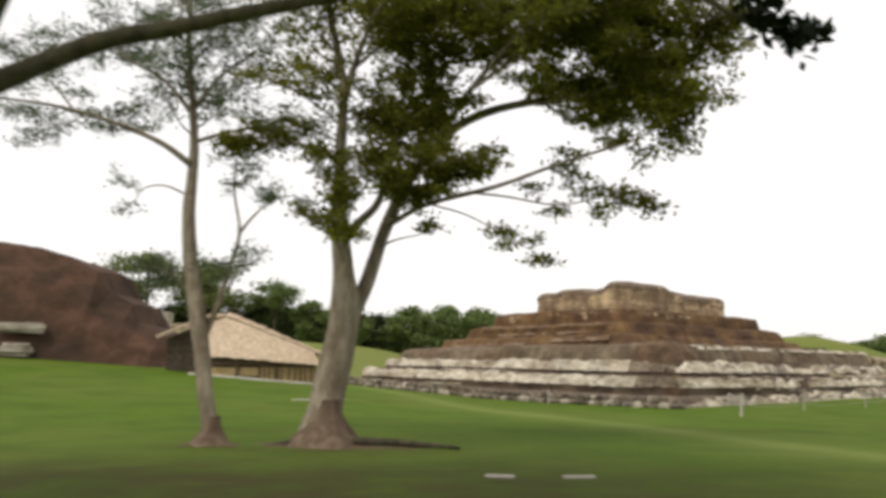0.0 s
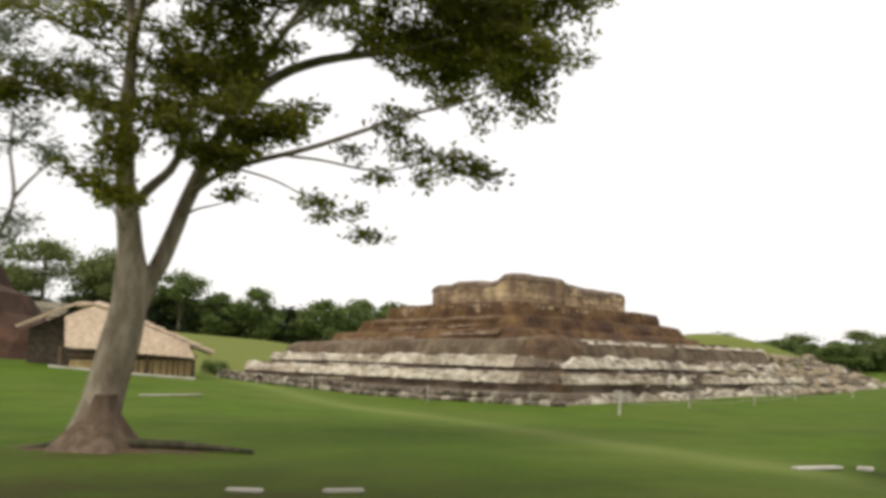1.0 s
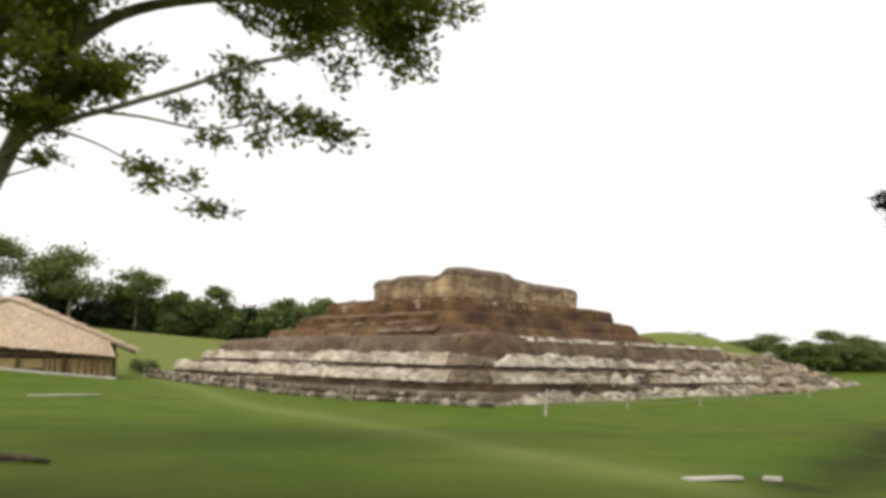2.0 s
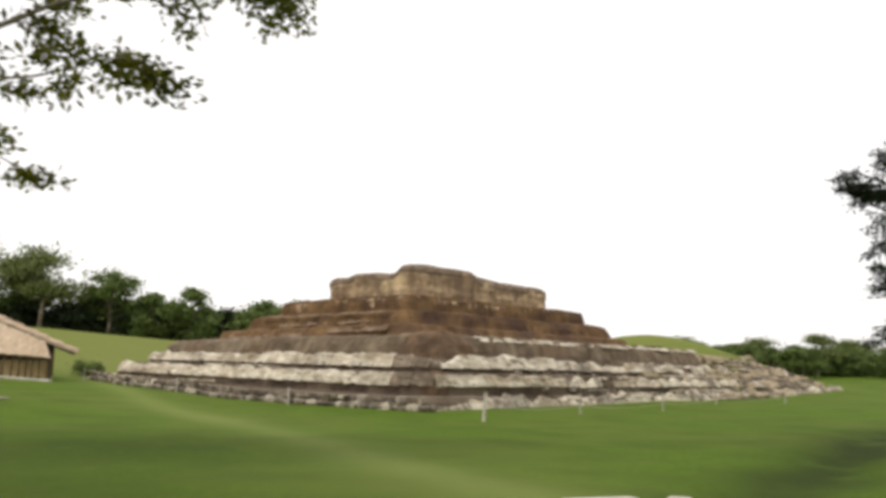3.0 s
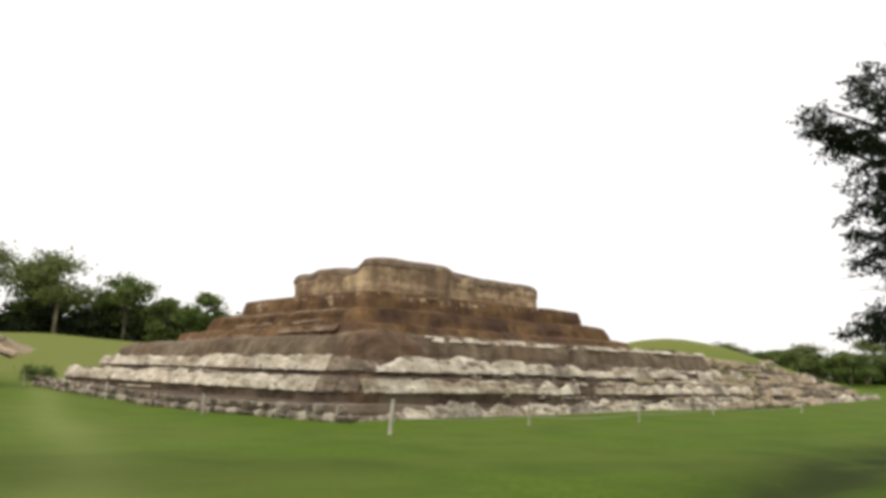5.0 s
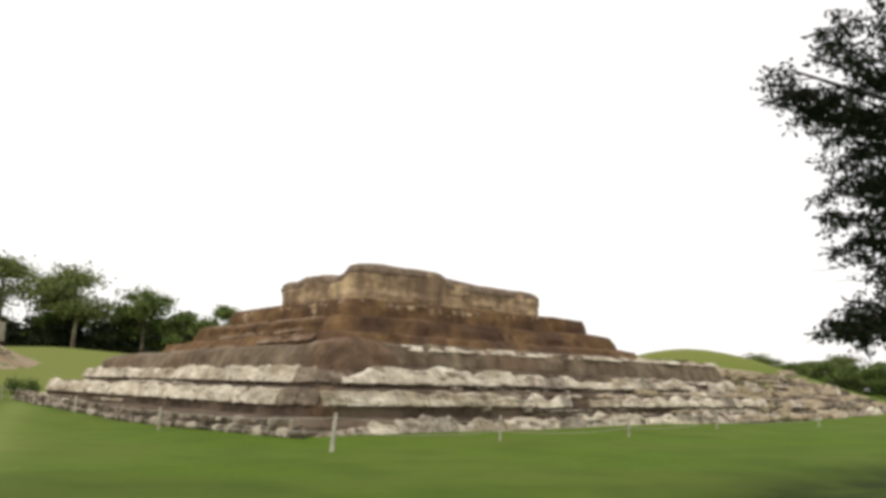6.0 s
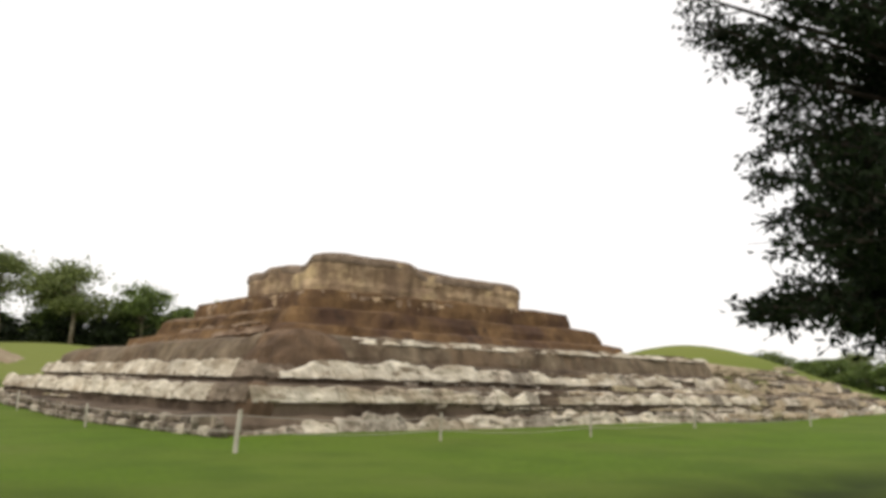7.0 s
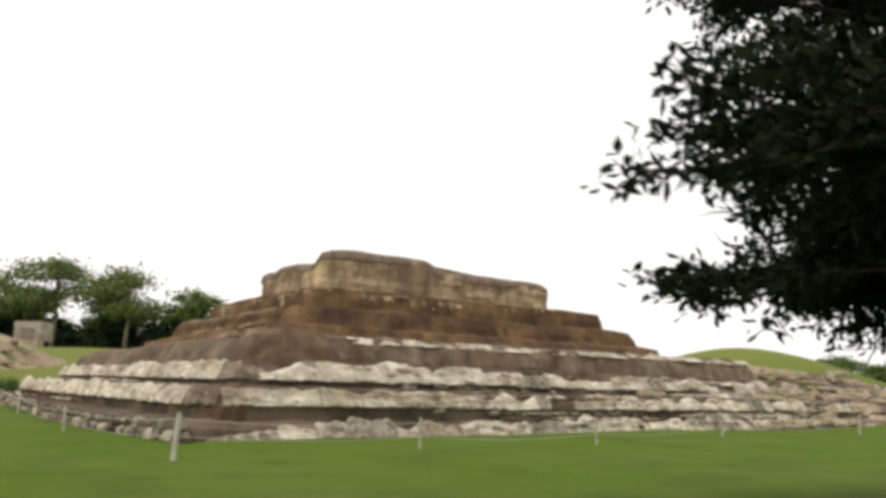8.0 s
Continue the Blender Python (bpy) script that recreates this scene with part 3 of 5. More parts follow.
    # pale render left hanging in runs under the summit wall
    for side, d0, a, b in (("right", 8.95, 9.0, 22.4), ("left", 8.35, 9.6, 18.0)):
        s = a
        while s < b:
            ln = rnd.uniform(0.18, 0.75)
            top = rnd.uniform(5.24, 5.38)
            facing_piece("render_patch", side, s, s + ln, d0 + 0.16, top, rnd.uniform(0.15, 0.62), 0.2, 0.035, rnd.choice((M_TAN, M_TAN, M_LIP)), t7, 0.8, rnd, 0.04, hang=True)
            s += ln + rnd.uniform(0.0, 0.3)

    # stones of the base course
    rocks = [rock_mesh(k, M_STONE if k % 2 else M_STONEB) for k in range(10)]

    def stone(side, s, d, z, size, kinds, flat=1.0):
        o = new("stone", rocks[rnd.choice(kinds)])
        o.parent = t1 if z < 0.75 else t2 if z < 1.4 else t3
        x, y, _ = along(side, s, d, z)
        ang = math.degrees(math.atan2(DV.y, DV.x) if side == 'left' else math.atan2(DU.y, DU.x))
        o.matrix_basis = pose(x, y, z, rnd.uniform(-10, 10), rnd.uniform(-10, 10), ang + rnd.uniform(-10, 10)) @ Matrix.Diagonal((size * rnd.uniform(1.0, 1.8), size * rnd.uniform(0.6, 0.9), size * rnd.uniform(0.55, 0.8) * flat, 1))

    for course in range(2):
        s = 0.2
        while s < 26.0:
            size = rnd.uniform(0.2, 0.46)
            x, y, _ = along("left", s, 0.2, 0)
            stone("left", s, 0.27 + course * 0.12 + rnd.uniform(-0.05, 0.06), gz(x, y) + 0.10 + course * 0.24 + rnd.uniform(-0.04, 0.05), size, (0, 2, 4, 6, 8, 1, 3) if course == 0 else (0, 2, 4, 6, 8, 5))
            s += size * rnd.uniform(1.1, 1.6)
    for k in range(110):
        s = rnd.uniform(8, 42)
        d, z = rnd.choice(((0.25, 0.25), (0.25, 0.4), (0.7, 0.8), (1.0, 1.35), (2.05, 1.6), (2.4, 2.1)))
        stone("right", s, d + rnd.uniform(0.0, 0.12), z - 0.008 * max(0, s - 18) * z / 6 + rnd.uniform(-0.08, 0.08), rnd.uniform(0.16, 0.34), range(10), 0.7)

    # flat broken stones of the worn far end, past those told apart
    V, F = [], []
    for k in range(260):
        s = rnd.uniform(27, 44)
        d = rnd.uniform(0.1, 4.0)
        z = (0.35 + d * 0.62) * (1 - 0.012 * max(0, s - 30)) - 0.05
        if s > 37 + (3.2 - z) * 2.6:
            continue
        c = Vector(along("right", s, d, z))
        r = rocks[k % 10]
        b0 = len(V)
        sc = rnd.uniform(0.25, 0.6)
        rot = Euler((rnd.uniform(-0.2, 0.2), rnd.uniform(-0.2, 0.2), math.atan2(DU.y, DU.x) + rnd.uniform(-0.3, 0.3))).to_matrix()
        V += [tuple(c + rot @ Vector((v.co.x * sc * 2.0, v.co.y * sc, v.co.z * sc * 0.5))) for v in r.vertices]
        F += [tuple(b0 + i for i in p.vertices) for p in r.polygons]
    tagged(part("rubble", solid("rubble", V, F), M_SAND, pyr), kind="stuff")


build_pyramid()


# ---------------------------------------------------------------- trees
def grow(rng, p, d, length, r, V, F, C, D, leaf_gap, spread, level, droop=0.0, sides=5):
    """A side branch with its twigs; leaf places go to C and D."""
    pts, rad = [Vector(p)], [r]
    d = Vector(d).normalized()
    n = 5 if level == 0 else 3
    for i in range(n):
        d = (d + Vector(rng.normal(0, 0.16, 3)) + Vector((0, 0, 0.03 - droop))).normalized()
        pts.append(pts[-1] + d * length / n)
        rad.append(r * (1 - 0.8 * (i + 1) / n) + 0.002)
    tube(V, F, pts, rad, sides)
    if level < 1:
        for k in range(7):
            f = 0.25 + 0.75 * (k + rng.uniform(0, 1)) / 7
            i = min(int(f * n), n - 1)
            q = pts[i].lerp(pts[i + 1], f * n - i)
            side = d.cross(Vector((0, 0, 1)))
            if side.length < 0.1:
                side = Vector((1, 0, 0))
            dd = d * 0.55 + side.normalized() * (1 if k % 2 else -1) * rng.uniform(0.4, 1.0) + Vector((0, 0, rng.normal(0.05, 0.25) - droop))
            grow(rng, q, dd, length * rng.uniform(0.35, 0.6), r * 0.4, V, F, C, D, leaf_gap, spread, level + 1, droop, 4)
    else:
        m = max(3, int(length / leaf_gap))
        for k in range(m):
            f = (k + rng.uniform(0, 1)) / m
            i = min(int(f * n), n - 1)
            q = pts[i].lerp(pts[i + 1], f * n - i)
            for _ in range(3):
                off = rng.normal(0, spread, 3)
                C.append((q.x + off[0], q.y + off[1], q.z + off[2] * 0.4))
                o = Vector(rng.normal(0, 1, 3))
                D.append(tuple(d * 0.6 + o.normalized() * 0.8))


def limb_tree(name, base, label, trunk, limbs, bark, leaf, leaf_len, leaf_wid, seed, leaf_label, leaf_gap=0.035, spread=0.10, droop=0.0, flare=(1.0, 0.55, 0.2), group=""):
    """trunk and limbs: (points, first radius, last radius, side branches, their length, from where)."""
    rng = np.random.default_rng(seed)
    t = thing(name, base, label, "tree", group)
    C, D, TV, TF = [], [], [], []
    pts, r0 = trunk
    P = smooth_path(pts, 4)
    V, F = [], []
    rad = list(np.interp(np.linspace(0, 1, len(P)), np.linspace(0, 1, len(r0)), r0))
    tube(V, F, P, rad, 14, flare)
    part("trunk", solid("trunk", V, F, True), bark, t)
    for pts, r0, r1, n, ln, start in limbs:
        P = smooth_path(pts, 4)
        V, F = [], []
        tube(V, F, P, [r0 + (r1 - r0) * (i / (len(P) - 1)) ** 0.8 for i in range(len(P))], 9)
        part("limb", solid("limb", V, F, True), bark, t)
        for k in range(n):
            f = start + (1 - start) * (k + rng.uniform(0.2, 1)) / n
            i = min(int(f * (len(P) - 1)), len(P) - 2)
            q = P[i].lerp(P[i + 1], f * (len(P) - 1) - i)
            tan = (P[i + 1] - P[i]).normalized()
            o = Vector(rng.normal(0, 1, 3))
            o.z *= 0.45
            grow(rng, q, tan * 0.55 + o.normalized() * 0.9, ln * rng.uniform(0.6, 1.25), max(0.012, r1 * 0.55), TV, TF, C, D, leaf_gap, spread, 0, droop)
    tagged(part("twig_mass", solid("twig_mass", TV, TF), bark, t), kind="stuff")
    part("crown", leaves_mesh("crown", C, D, leaf_len, leaf_wid, rng, droop), leaf, t, leaf_label)
    return t


# the broad forked tree
FORK_STEMS = [
    ([(-2.5, 20.42, 6.0), (-2.5, 20.4, 7.0), (-2.46, 20.3, 8.5), (-2.8, 20.2, 10.2), (-3.2, 20, 12)], 0.18, 0.06, 17, 2.0, 0.25),
    ([(-2.45, 21.10, 2.12), (-2.23, 21.31, 2.98), (-1.92, 21.62, 3.83), (-1.46, 21.94, 5.34), (-0.75, 21.61, 6.68), (0.05, 21.20, 7.53), (1.05, 21.00, 8.05), (2.47, 21.12, 8.40), (3.94, 21.41, 8.67), (5.60, 22.20, 8.90)], 0.25, 0.05, 12, 1.3, 0.7),
]
FORK_REACHES = [
    ([(-1.38, 21.73, 5.32), (-0.42, 20.88, 5.68), (1.16, 20.16, 5.96), (2.29, 20.18, 6.38), (3.19, 19.88, 6.65), (4.28, 19.99, 7.01), (5.10, 20.60, 7.52)], 0.075, 0.02, 8, 0.6, 0.4),
    ([(0.75, 20.4, 5.87), (1.5, 20.0, 5.7), (2.6, 19.9, 5.50), (3.5, 19.7, 5.62), (4.2, 19.6, 5.78), (4.8, 19.5, 5.66)], 0.030, 0.008, 9, 0.55, 0.4),
]
FORK_BOUGHS = [
    ([(-0.3, 20.8, 5.66), (0.6, 20.6, 5.35), (1.6, 20.9, 4.85), (2.6, 21.4, 4.40)], 0.025, 0.008, 6, 0.45, 0.45),
    ([(-1.62, 21.75, 4.75), (-1.2, 21.4, 4.88), (-0.8, 21.1, 4.92), (-0.3, 20.8, 5.0)], 0.035, 0.010, 2, 0.4, 0.8),
    ([(-0.75, 21.6, 6.55), (-0.3, 21.2, 6.6), (0.3, 20.9, 6.75), (1.0, 20.7, 6.9)], 0.03, 0.01, 13, 0.65, 0.05),
    ([(-1.25, 21.8, 5.8), (-0.7, 21.4, 5.95), (-0.1, 21.0, 6.05), (0.7, 20.8, 6.2)], 0.03, 0.01, 11, 0.65, 0.05),
]
FORK_UPRIGHTS = [
    ([(-0.6, 21.5, 6.75), (-0.6, 21.1, 7.3), (-0.3, 20.8, 7.8), (0.2, 20.6, 8.2)], 0.03, 0.01, 18, 0.8, 0.1),
    ([(-2.48, 20.75, 4.6), (-2.13, 20.9, 5.16), (-1.69, 20.9, 5.6), (-1.46, 20.9, 6.13), (-1.3, 20.9, 6.93), (-1.25, 20.8, 7.7), (-0.9, 20.4, 8.7), (-1.0, 20.4, 10.4)], 0.13, 0.04, 20, 1.5, 0.5),
    ([(-0.35, 21.45, 7.1), (0.5, 20.2, 8.2), (1.8, 18.8, 9.3), (3.2, 18.8, 10.2), (4.6, 19, 10.8)], 0.09, 0.03, 34, 1.8, 0.3),
    ([(2.2, 20.5, 8.1), (3.4, 20.4, 8.3), (4.5, 20.8, 8.4), (5.5, 21.4, 8.35), (6.0, 22.0, 8.2)], 0.06, 0.02, 32, 0.9, 0.25),
]
FORK_SPRAYS = [
    ([(3.2, 20.9, 8.4), (4.2, 21.0, 8.9), (5.1, 21.5, 9.2), (5.9, 22.0, 9.3)], 0.05, 0.02, 26, 1.2, 0.2),
    ([(0.6, 19.4, 8.1), (2.2, 20.0, 9.4), (4.0, 20.5, 10.1), (5.6, 20.6, 10.4), (7.0, 20.6, 10.45)], 0.06, 0.02, 48, 1.15, 0.3),
    ([(3.4, 20.4, 8.3), (4.2, 20.2, 8.5), (5.0, 20.4, 8.6), (5.8, 20.7, 8.5)], 0.04, 0.02, 14, 0.8, 0.15),
    ([(-2.3, 20.2, 8.8), (-1.2, 20.0, 9.6), (0.2, 19.9, 10.0), (1.6, 20.0, 10.3)], 0.06, 0.02, 32, 1.2, 0.15),
]
FORK_OUTER = [
    ([(-0.5, 21.5, 6.9), (-0.1, 20.9, 8.2), (0.6, 20.5, 9.2), (1.7, 20.5, 9.7), (3.0, 20.6, 9.7)], 0.05, 0.015, 26, 1.0, 0.3),
    ([(-2.48, 20.4, 6.6), (-3.1, 20.2, 6.9), (-4.0, 19.9, 7.0), (-4.9, 19.8, 7.1)], 0.07, 0.02, 10, 0.9, 0.2),
    ([(-2.45, 20.3, 8.0), (-1.9, 19.3, 9.2), (-1.2, 18.5, 10.1), (-0.2, 17.8, 10.9)], 0.09, 0.03, 10, 1.9, 0.3),
    ([(-2.45, 20.4, 5.6), (-2.0, 19.8, 6.3), (-1.5, 19.4, 6.7)], 0.03, 0.012, 7, 0.8, 0.2),
]
FORK_INNER = [
    ([(-1.4, 21.85, 5.5), (-0.9, 20.9, 6.0), (-0.4, 19.5, 6.3), (0.2, 19.3, 6.4)], 0.03, 0.012, 13, 0.8, 0.1),
    ([(-2.3, 20.1, 4.7), (-2.1, 19.4, 5.3), (-1.7, 19.0, 5.8), (-1.3, 18.8, 6.1)], 0.035, 0.012, 9, 0.8, 0.25),
    ([(-2.35, 20.2, 4.2), (-2.5, 19.6, 4.7), (-2.7, 19.3, 5.0)], 0.03, 0.012, 7, 0.6, 0.2),
]
forked = limb_tree("forked_tree", (-2.9, 20.8, -0.1), "tall pale-barked tree forking low over bare soil", 
          ([(-3.00, 20.80, -0.38), (-2.91, 20.80, 0.19), (-2.73, 21.00, 1.07), (-2.53, 21.10, 2.12), (-2.38, 21.10, 3.18), (-2.45, 20.96, 4.20), (-2.54, 20.76, 5.35), (-2.50, 20.40, 6.20)], [0.56, 0.46, 0.40, 0.39, 0.36, 0.25, 0.20, 0.18]),
          FORK_STEMS + FORK_REACHES + FORK_BOUGHS + FORK_UPRIGHTS + FORK_SPRAYS + FORK_OUTER + FORK_INNER,
          M_BARK, M_LEAF, 0.16, 0.08, 3, "feathery green leaves in layered sprays", leaf_gap=0.053, spread=0.13)

# the slimmer tree beside it
SLENDER_STEMS = [
    ([(-6.3, 21.2, 5.7), (-6.28, 21.3, 7.1), (-6.4, 21.4, 8.3), (-6.6, 21.5, 10), (-6.6, 21.5, 11.5)], 0.15, 0.05, 14, 1.7, 0.3),
    ([(-5.72, 20.8, 2.3), (-5.5, 21.2, 3.2), (-5.35, 21.7, 4.3), (-5.2, 21.9, 5.1), (-5.4, 22.0, 6.2), (-5.4, 22, 7.0)], 0.08, 0.02, 5, 0.8, 0.75),
    ([(-5.2, 21.9, 5.1), (-4.9, 21.9, 5.5), (-4.4, 21.9, 5.95), (-3.8, 21.9, 6.1)], 0.045, 0.012, 4, 0.6, 0.5),
    ([(-6.3, 21.2, 6.7), (-7.0, 21.1, 7.2), (-7.9, 21, 7.6), (-9.2, 20.9, 8.0), (-10.4, 20.8, 8.2), (-11.6, 20.8, 8.3)], 0.09, 0.02, 12, 1.3, 0.3),
]
SLENDER_BOUGHS = [
    ([(-6.3, 21.3, 7.3), (-5.6, 21.2, 7.5), (-4.7, 21, 7.6), (-3.8, 20.9, 7.5)], 0.06, 0.02, 9, 1.2, 0.3),
    ([(-6.35, 21.4, 8.0), (-7.2, 21.6, 9.0), (-8.2, 21.8, 9.6), (-9.3, 22, 10.2)], 0.07, 0.02, 10, 1.4, 0.3),
    ([(-6.35, 21.4, 8.2), (-5.7, 21.6, 9.2), (-4.8, 21.8, 10.0)], 0.07, 0.02, 9, 1.4, 0.3),
    ([(-6.3, 21.2, 5.9), (-6.9, 21.1, 6.15), (-7.4, 21.0, 6.05), (-7.6, 21.0, 5.7)], 0.03, 0.01, 2, 0.5, 0.6),
]
SLENDER_TWIGS = [
    ([(-6.0, 21.0, 3.4), (-6.5, 20.9, 3.9), (-7.0, 20.8, 4.1)], 0.025, 0.008, 5, 0.7, 0.2),
    ([(-5.45, 21.3, 3.4), (-5.1, 21.2, 3.9), (-4.8, 21.1, 4.2)], 0.022, 0.008, 5, 0.7, 0.2),
    ([(-9.2, 20.9, 8.0), (-9.6, 20.9, 8.5), (-10.3, 21, 9.2), (-10.6, 21, 9.6)], 0.035, 0.01, 4, 0.9, 0.4),
]
slender = limb_tree("slender_tree", (-5.2, 20.2, -0.1), "slender pale-barked tree leaning with two thin stems", 
          ([(-5.25, 20.2, -0.3), (-5.32, 20.3, 0.3), (-5.5, 20.4, 1.2), (-5.7, 20.7, 2.1), (-5.9, 20.9, 3.0), (-6.15, 21.1, 4.1), (-6.28, 21.15, 5.2), (-6.3, 21.2, 5.9)], [0.27, 0.20, 0.175, 0.19, 0.21, 0.19, 0.165, 0.15]),
          SLENDER_STEMS + SLENDER_BOUGHS + SLENDER_TWIGS,
          M_BARK, M_LEAFP, 0.13, 0.05, 8, "thin pale green feathery leaves", leaf_gap=0.045, spread=0.14, flare=(0.6, 0.3, 0.1))

# the near tree whose limb hangs over the start of the walk
# only the first limb is in view; the others are added for shade
OVER_LIMBS = [
    ([(-7.4, 8.8, 2.9), (-6.2, 8.9, 3.9), (-4.8, 9.0, 4.68), (-3.8, 9.0, 5.12), (-2.8, 9.0, 5.34), (-1.6, 8.9, 5.56), (0.2, 8.8, 5.85), (2.2, 8.9, 5.9), (3.25, 9, 5.42), (3.9, 9.1, 5.22)], 0.18, 0.010, 4, 0.34, 0.84),
    ([(-6.8, 8.8, 3.4), (-5.2, 7.4, 5.4), (-3.2, 5.6, 7.0), (-1.0, 3.6, 8.2), (1.4, 2.0, 8.8)], 0.14, 0.04, 26, 2.1, 0.3),
    ([(-5.2, 8.9, 4.5), (-3.4, 7.6, 6.6), (-1.0, 6.6, 8.0), (1.6, 6.0, 8.8), (4.0, 5.6, 9.2)], 0.12, 0.04, 26, 2.1, 0.35),
]
# unseen upper crown, filled out to shade the lawn near the start
OVER_SHADE_CROWN = [
    ([(-6.8, 8.8, 3.4), (-5.8, 8.6, 6.0), (-3.6, 8.6, 8.4), (-1.2, 8.8, 9.2), (1.2, 9.0, 9.6)], 0.13, 0.04, 34, 2.0, 0.5),
    ([(-8.3, 9.0, 4.2), (-7.4, 9.4, 6.6), (-5.5, 9.9, 8.8), (-3.0, 10.2, 9.6), (-0.5, 10.4, 10.0)], 0.12, 0.04, 34, 2.0, 0.5),
    ([(-7.6, 8.7, 2.6), (-8.2, 9.0, 4.0), (-8.8, 9.3, 6.0), (-9.4, 9.5, 8.0)], 0.16, 0.04, 14, 1.6, 0.4),
]
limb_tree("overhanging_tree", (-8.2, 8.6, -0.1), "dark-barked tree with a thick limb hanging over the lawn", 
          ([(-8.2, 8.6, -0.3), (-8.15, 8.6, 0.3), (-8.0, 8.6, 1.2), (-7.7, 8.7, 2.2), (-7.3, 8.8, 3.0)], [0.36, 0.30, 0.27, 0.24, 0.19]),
          OVER_LIMBS + OVER_SHADE_CROWN,
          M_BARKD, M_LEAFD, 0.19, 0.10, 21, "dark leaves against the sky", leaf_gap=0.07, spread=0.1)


def dense_tree(name, base, label, trunk_h, trunk_r, centre, radii, n_limbs, bark, leaf, leaf_len, leaf_wid, per, seed, leaf_label, droop=0.3, lean=(0, 0), boughs=(), floor=1.85, envelope=((0, 9), (20, 9)), reaching=()):
    """A short trunk, limbs out to a full crown, and boughs of hanging leaves all through it."""
    rng = np.random.default_rng(seed)
    t = thing(name, base, label, "tree")
    b = Vector(base)
    V, F = [], []
    top = b + Vector((lean[0], lean[1], trunk_h))
    P = smooth_path([b - Vector((0, 0, 0.2)), b + Vector((0.02, 0, 0.3)), b.lerp(top, 0.5), top], 3)
    tube(V, F, P, [trunk_r * (1 - 0.3 * i / (len(P) - 1)) for i in range(len(P))], 12, (0.8, 0.4, 0.15))
    part("trunk", solid("trunk", V, F, True), bark, t)
    c = Vector(centre)
    C, D, TV, TF = [], [], [], []
    ez, er = [e[0] for e in envelope], [e[1] for e in envelope]

    def room(q):
        """How far inside the crown's outline a place lies."""
        return float(np.interp(q[2], ez, er)) - math.hypot(q[0] - c.x, q[1] - c.y)

    ends = list(boughs) + list(reaching)
    free = []
    for k in range(n_limbs + len(ends)):
        u = rng.normal(0, 1, 3)
        u /= np.linalg.norm(u)
        u[2] = max(u[2], -0.5)
        rr = rng.uniform(0.72, 1.06)
        end = c + Vector((u[0] * radii[0], u[1] * radii[1], u[2] * radii[2])) * rr
        if k >= n_limbs:
            end = Vector(ends[k - n_limbs])
        long = k >= n_limbs + len(boughs)
        out = Vector((end.x - c.x, end.y - c.y, 0))
        if out.length > 0.1 and room(end) < 0.35 and not long:
            end = end + out.normalized() * (room(end) - 0.35)
        mid = top.lerp(end, 0.5) + Vector((0, 0, (0.035 if long else 0.12) * (end - top).length))
        pts = smooth_path([top, mid, end], 4)
        ln = (end - top).length
        r0 = (0.02 + 0.005 * ln) if long else 0.03 + 0.012 * ln
        tube(TV, TF, pts, [r0 * (1 - 0.85 * i / (len(pts) - 1)) for i in range(len(pts))], 6)
        for s in range(14 if long else per):
            f = rng.uniform(0.6, 1.04) if long else rng.uniform(0.35, 1.0)
            i = min(int(f * (len(pts) - 1)), len(pts) - 2)
            q = pts[i].lerp(pts[i + 1], min(1.0, f * (len(pts) - 1) - i))
            o = Vector(rng.normal(0, 1, 3))
            o.z *= 0.5
            dd = ((pts[i + 1] - pts[i]).normalized() * 0.7 + o.normalized() * 0.8)
            if q.z < floor + 0.6:
                dd.z = dd.z * 0.25 + 0.02 if long else abs(dd.z) * 0.4 + 0.08
            ln = min(rng.uniform(0.8, 1.5), max(0.3, room(q) * 0.9))
            if long:
                ln = rng.uniform(0.45, 0.75)
            elif room(q) < 0.22:
                continue
            grow(rng, q, dd, ln, 0.014, TV, TF, C, D, 0.062, 0.07, 0, droop * 0.5, 4)
            free += [long] * (len(C) - len(free))
    keep = [i for i, q in enumerate(C) if q[2] > floor + rng.uniform(-0.15, 0.1) and (free[i] or room(q) > rng.uniform(-0.45, 0.05))]
    C, D = [C[i] for i in keep], [D[i] for i in keep]
    tagged(part("twig_mass", solid("twig_mass", TV, TF), bark, t), kind="stuff")
    part("crown", leaves_mesh("crown", C, D, leaf_len, leaf_wid, rng, droop), leaf, t, leaf_label)
    return t


LOW_BOUGHS = [(21.0, 26.0, 2.4), (21.5, 26.5, 2.3), (22.0, 27.0, 2.3), (22.5, 26.0, 2.3), (21.8, 25.6, 2.2), (23.2, 26.6, 2.3), (22.8, 27.4, 2.3), (24.0, 26.2, 2.3), (20.45, 24.6, 2.95), (20.7, 24.8, 2.6), (23.6, 24.6, 2.7), (24.5, 24.2, 2.6), (24.0, 23.4, 2.8), (25.0, 23.4, 2.6), (24.2, 25.2, 2.5)]
NEAR_BOUGHS = [(22.8, 25.0, 2.5), (23.4, 25.6, 2.6), (20.7, 24.6, 2.7), (20.4, 24.6, 3.8), (21.6, 24.4, 2.8), (20.9, 24.5, 3.2), (21.9, 24.2, 3.4), (22.3, 24.4, 2.6), (21.4, 24.4, 4.0), (21.2, 25.0, 2.6), (22.9, 23.8, 2.9), (22.6, 23.6, 3.7), (23.3, 23.3, 2.8), (20.2, 26.0, 5.6), (20.3, 25.8, 6.2)]
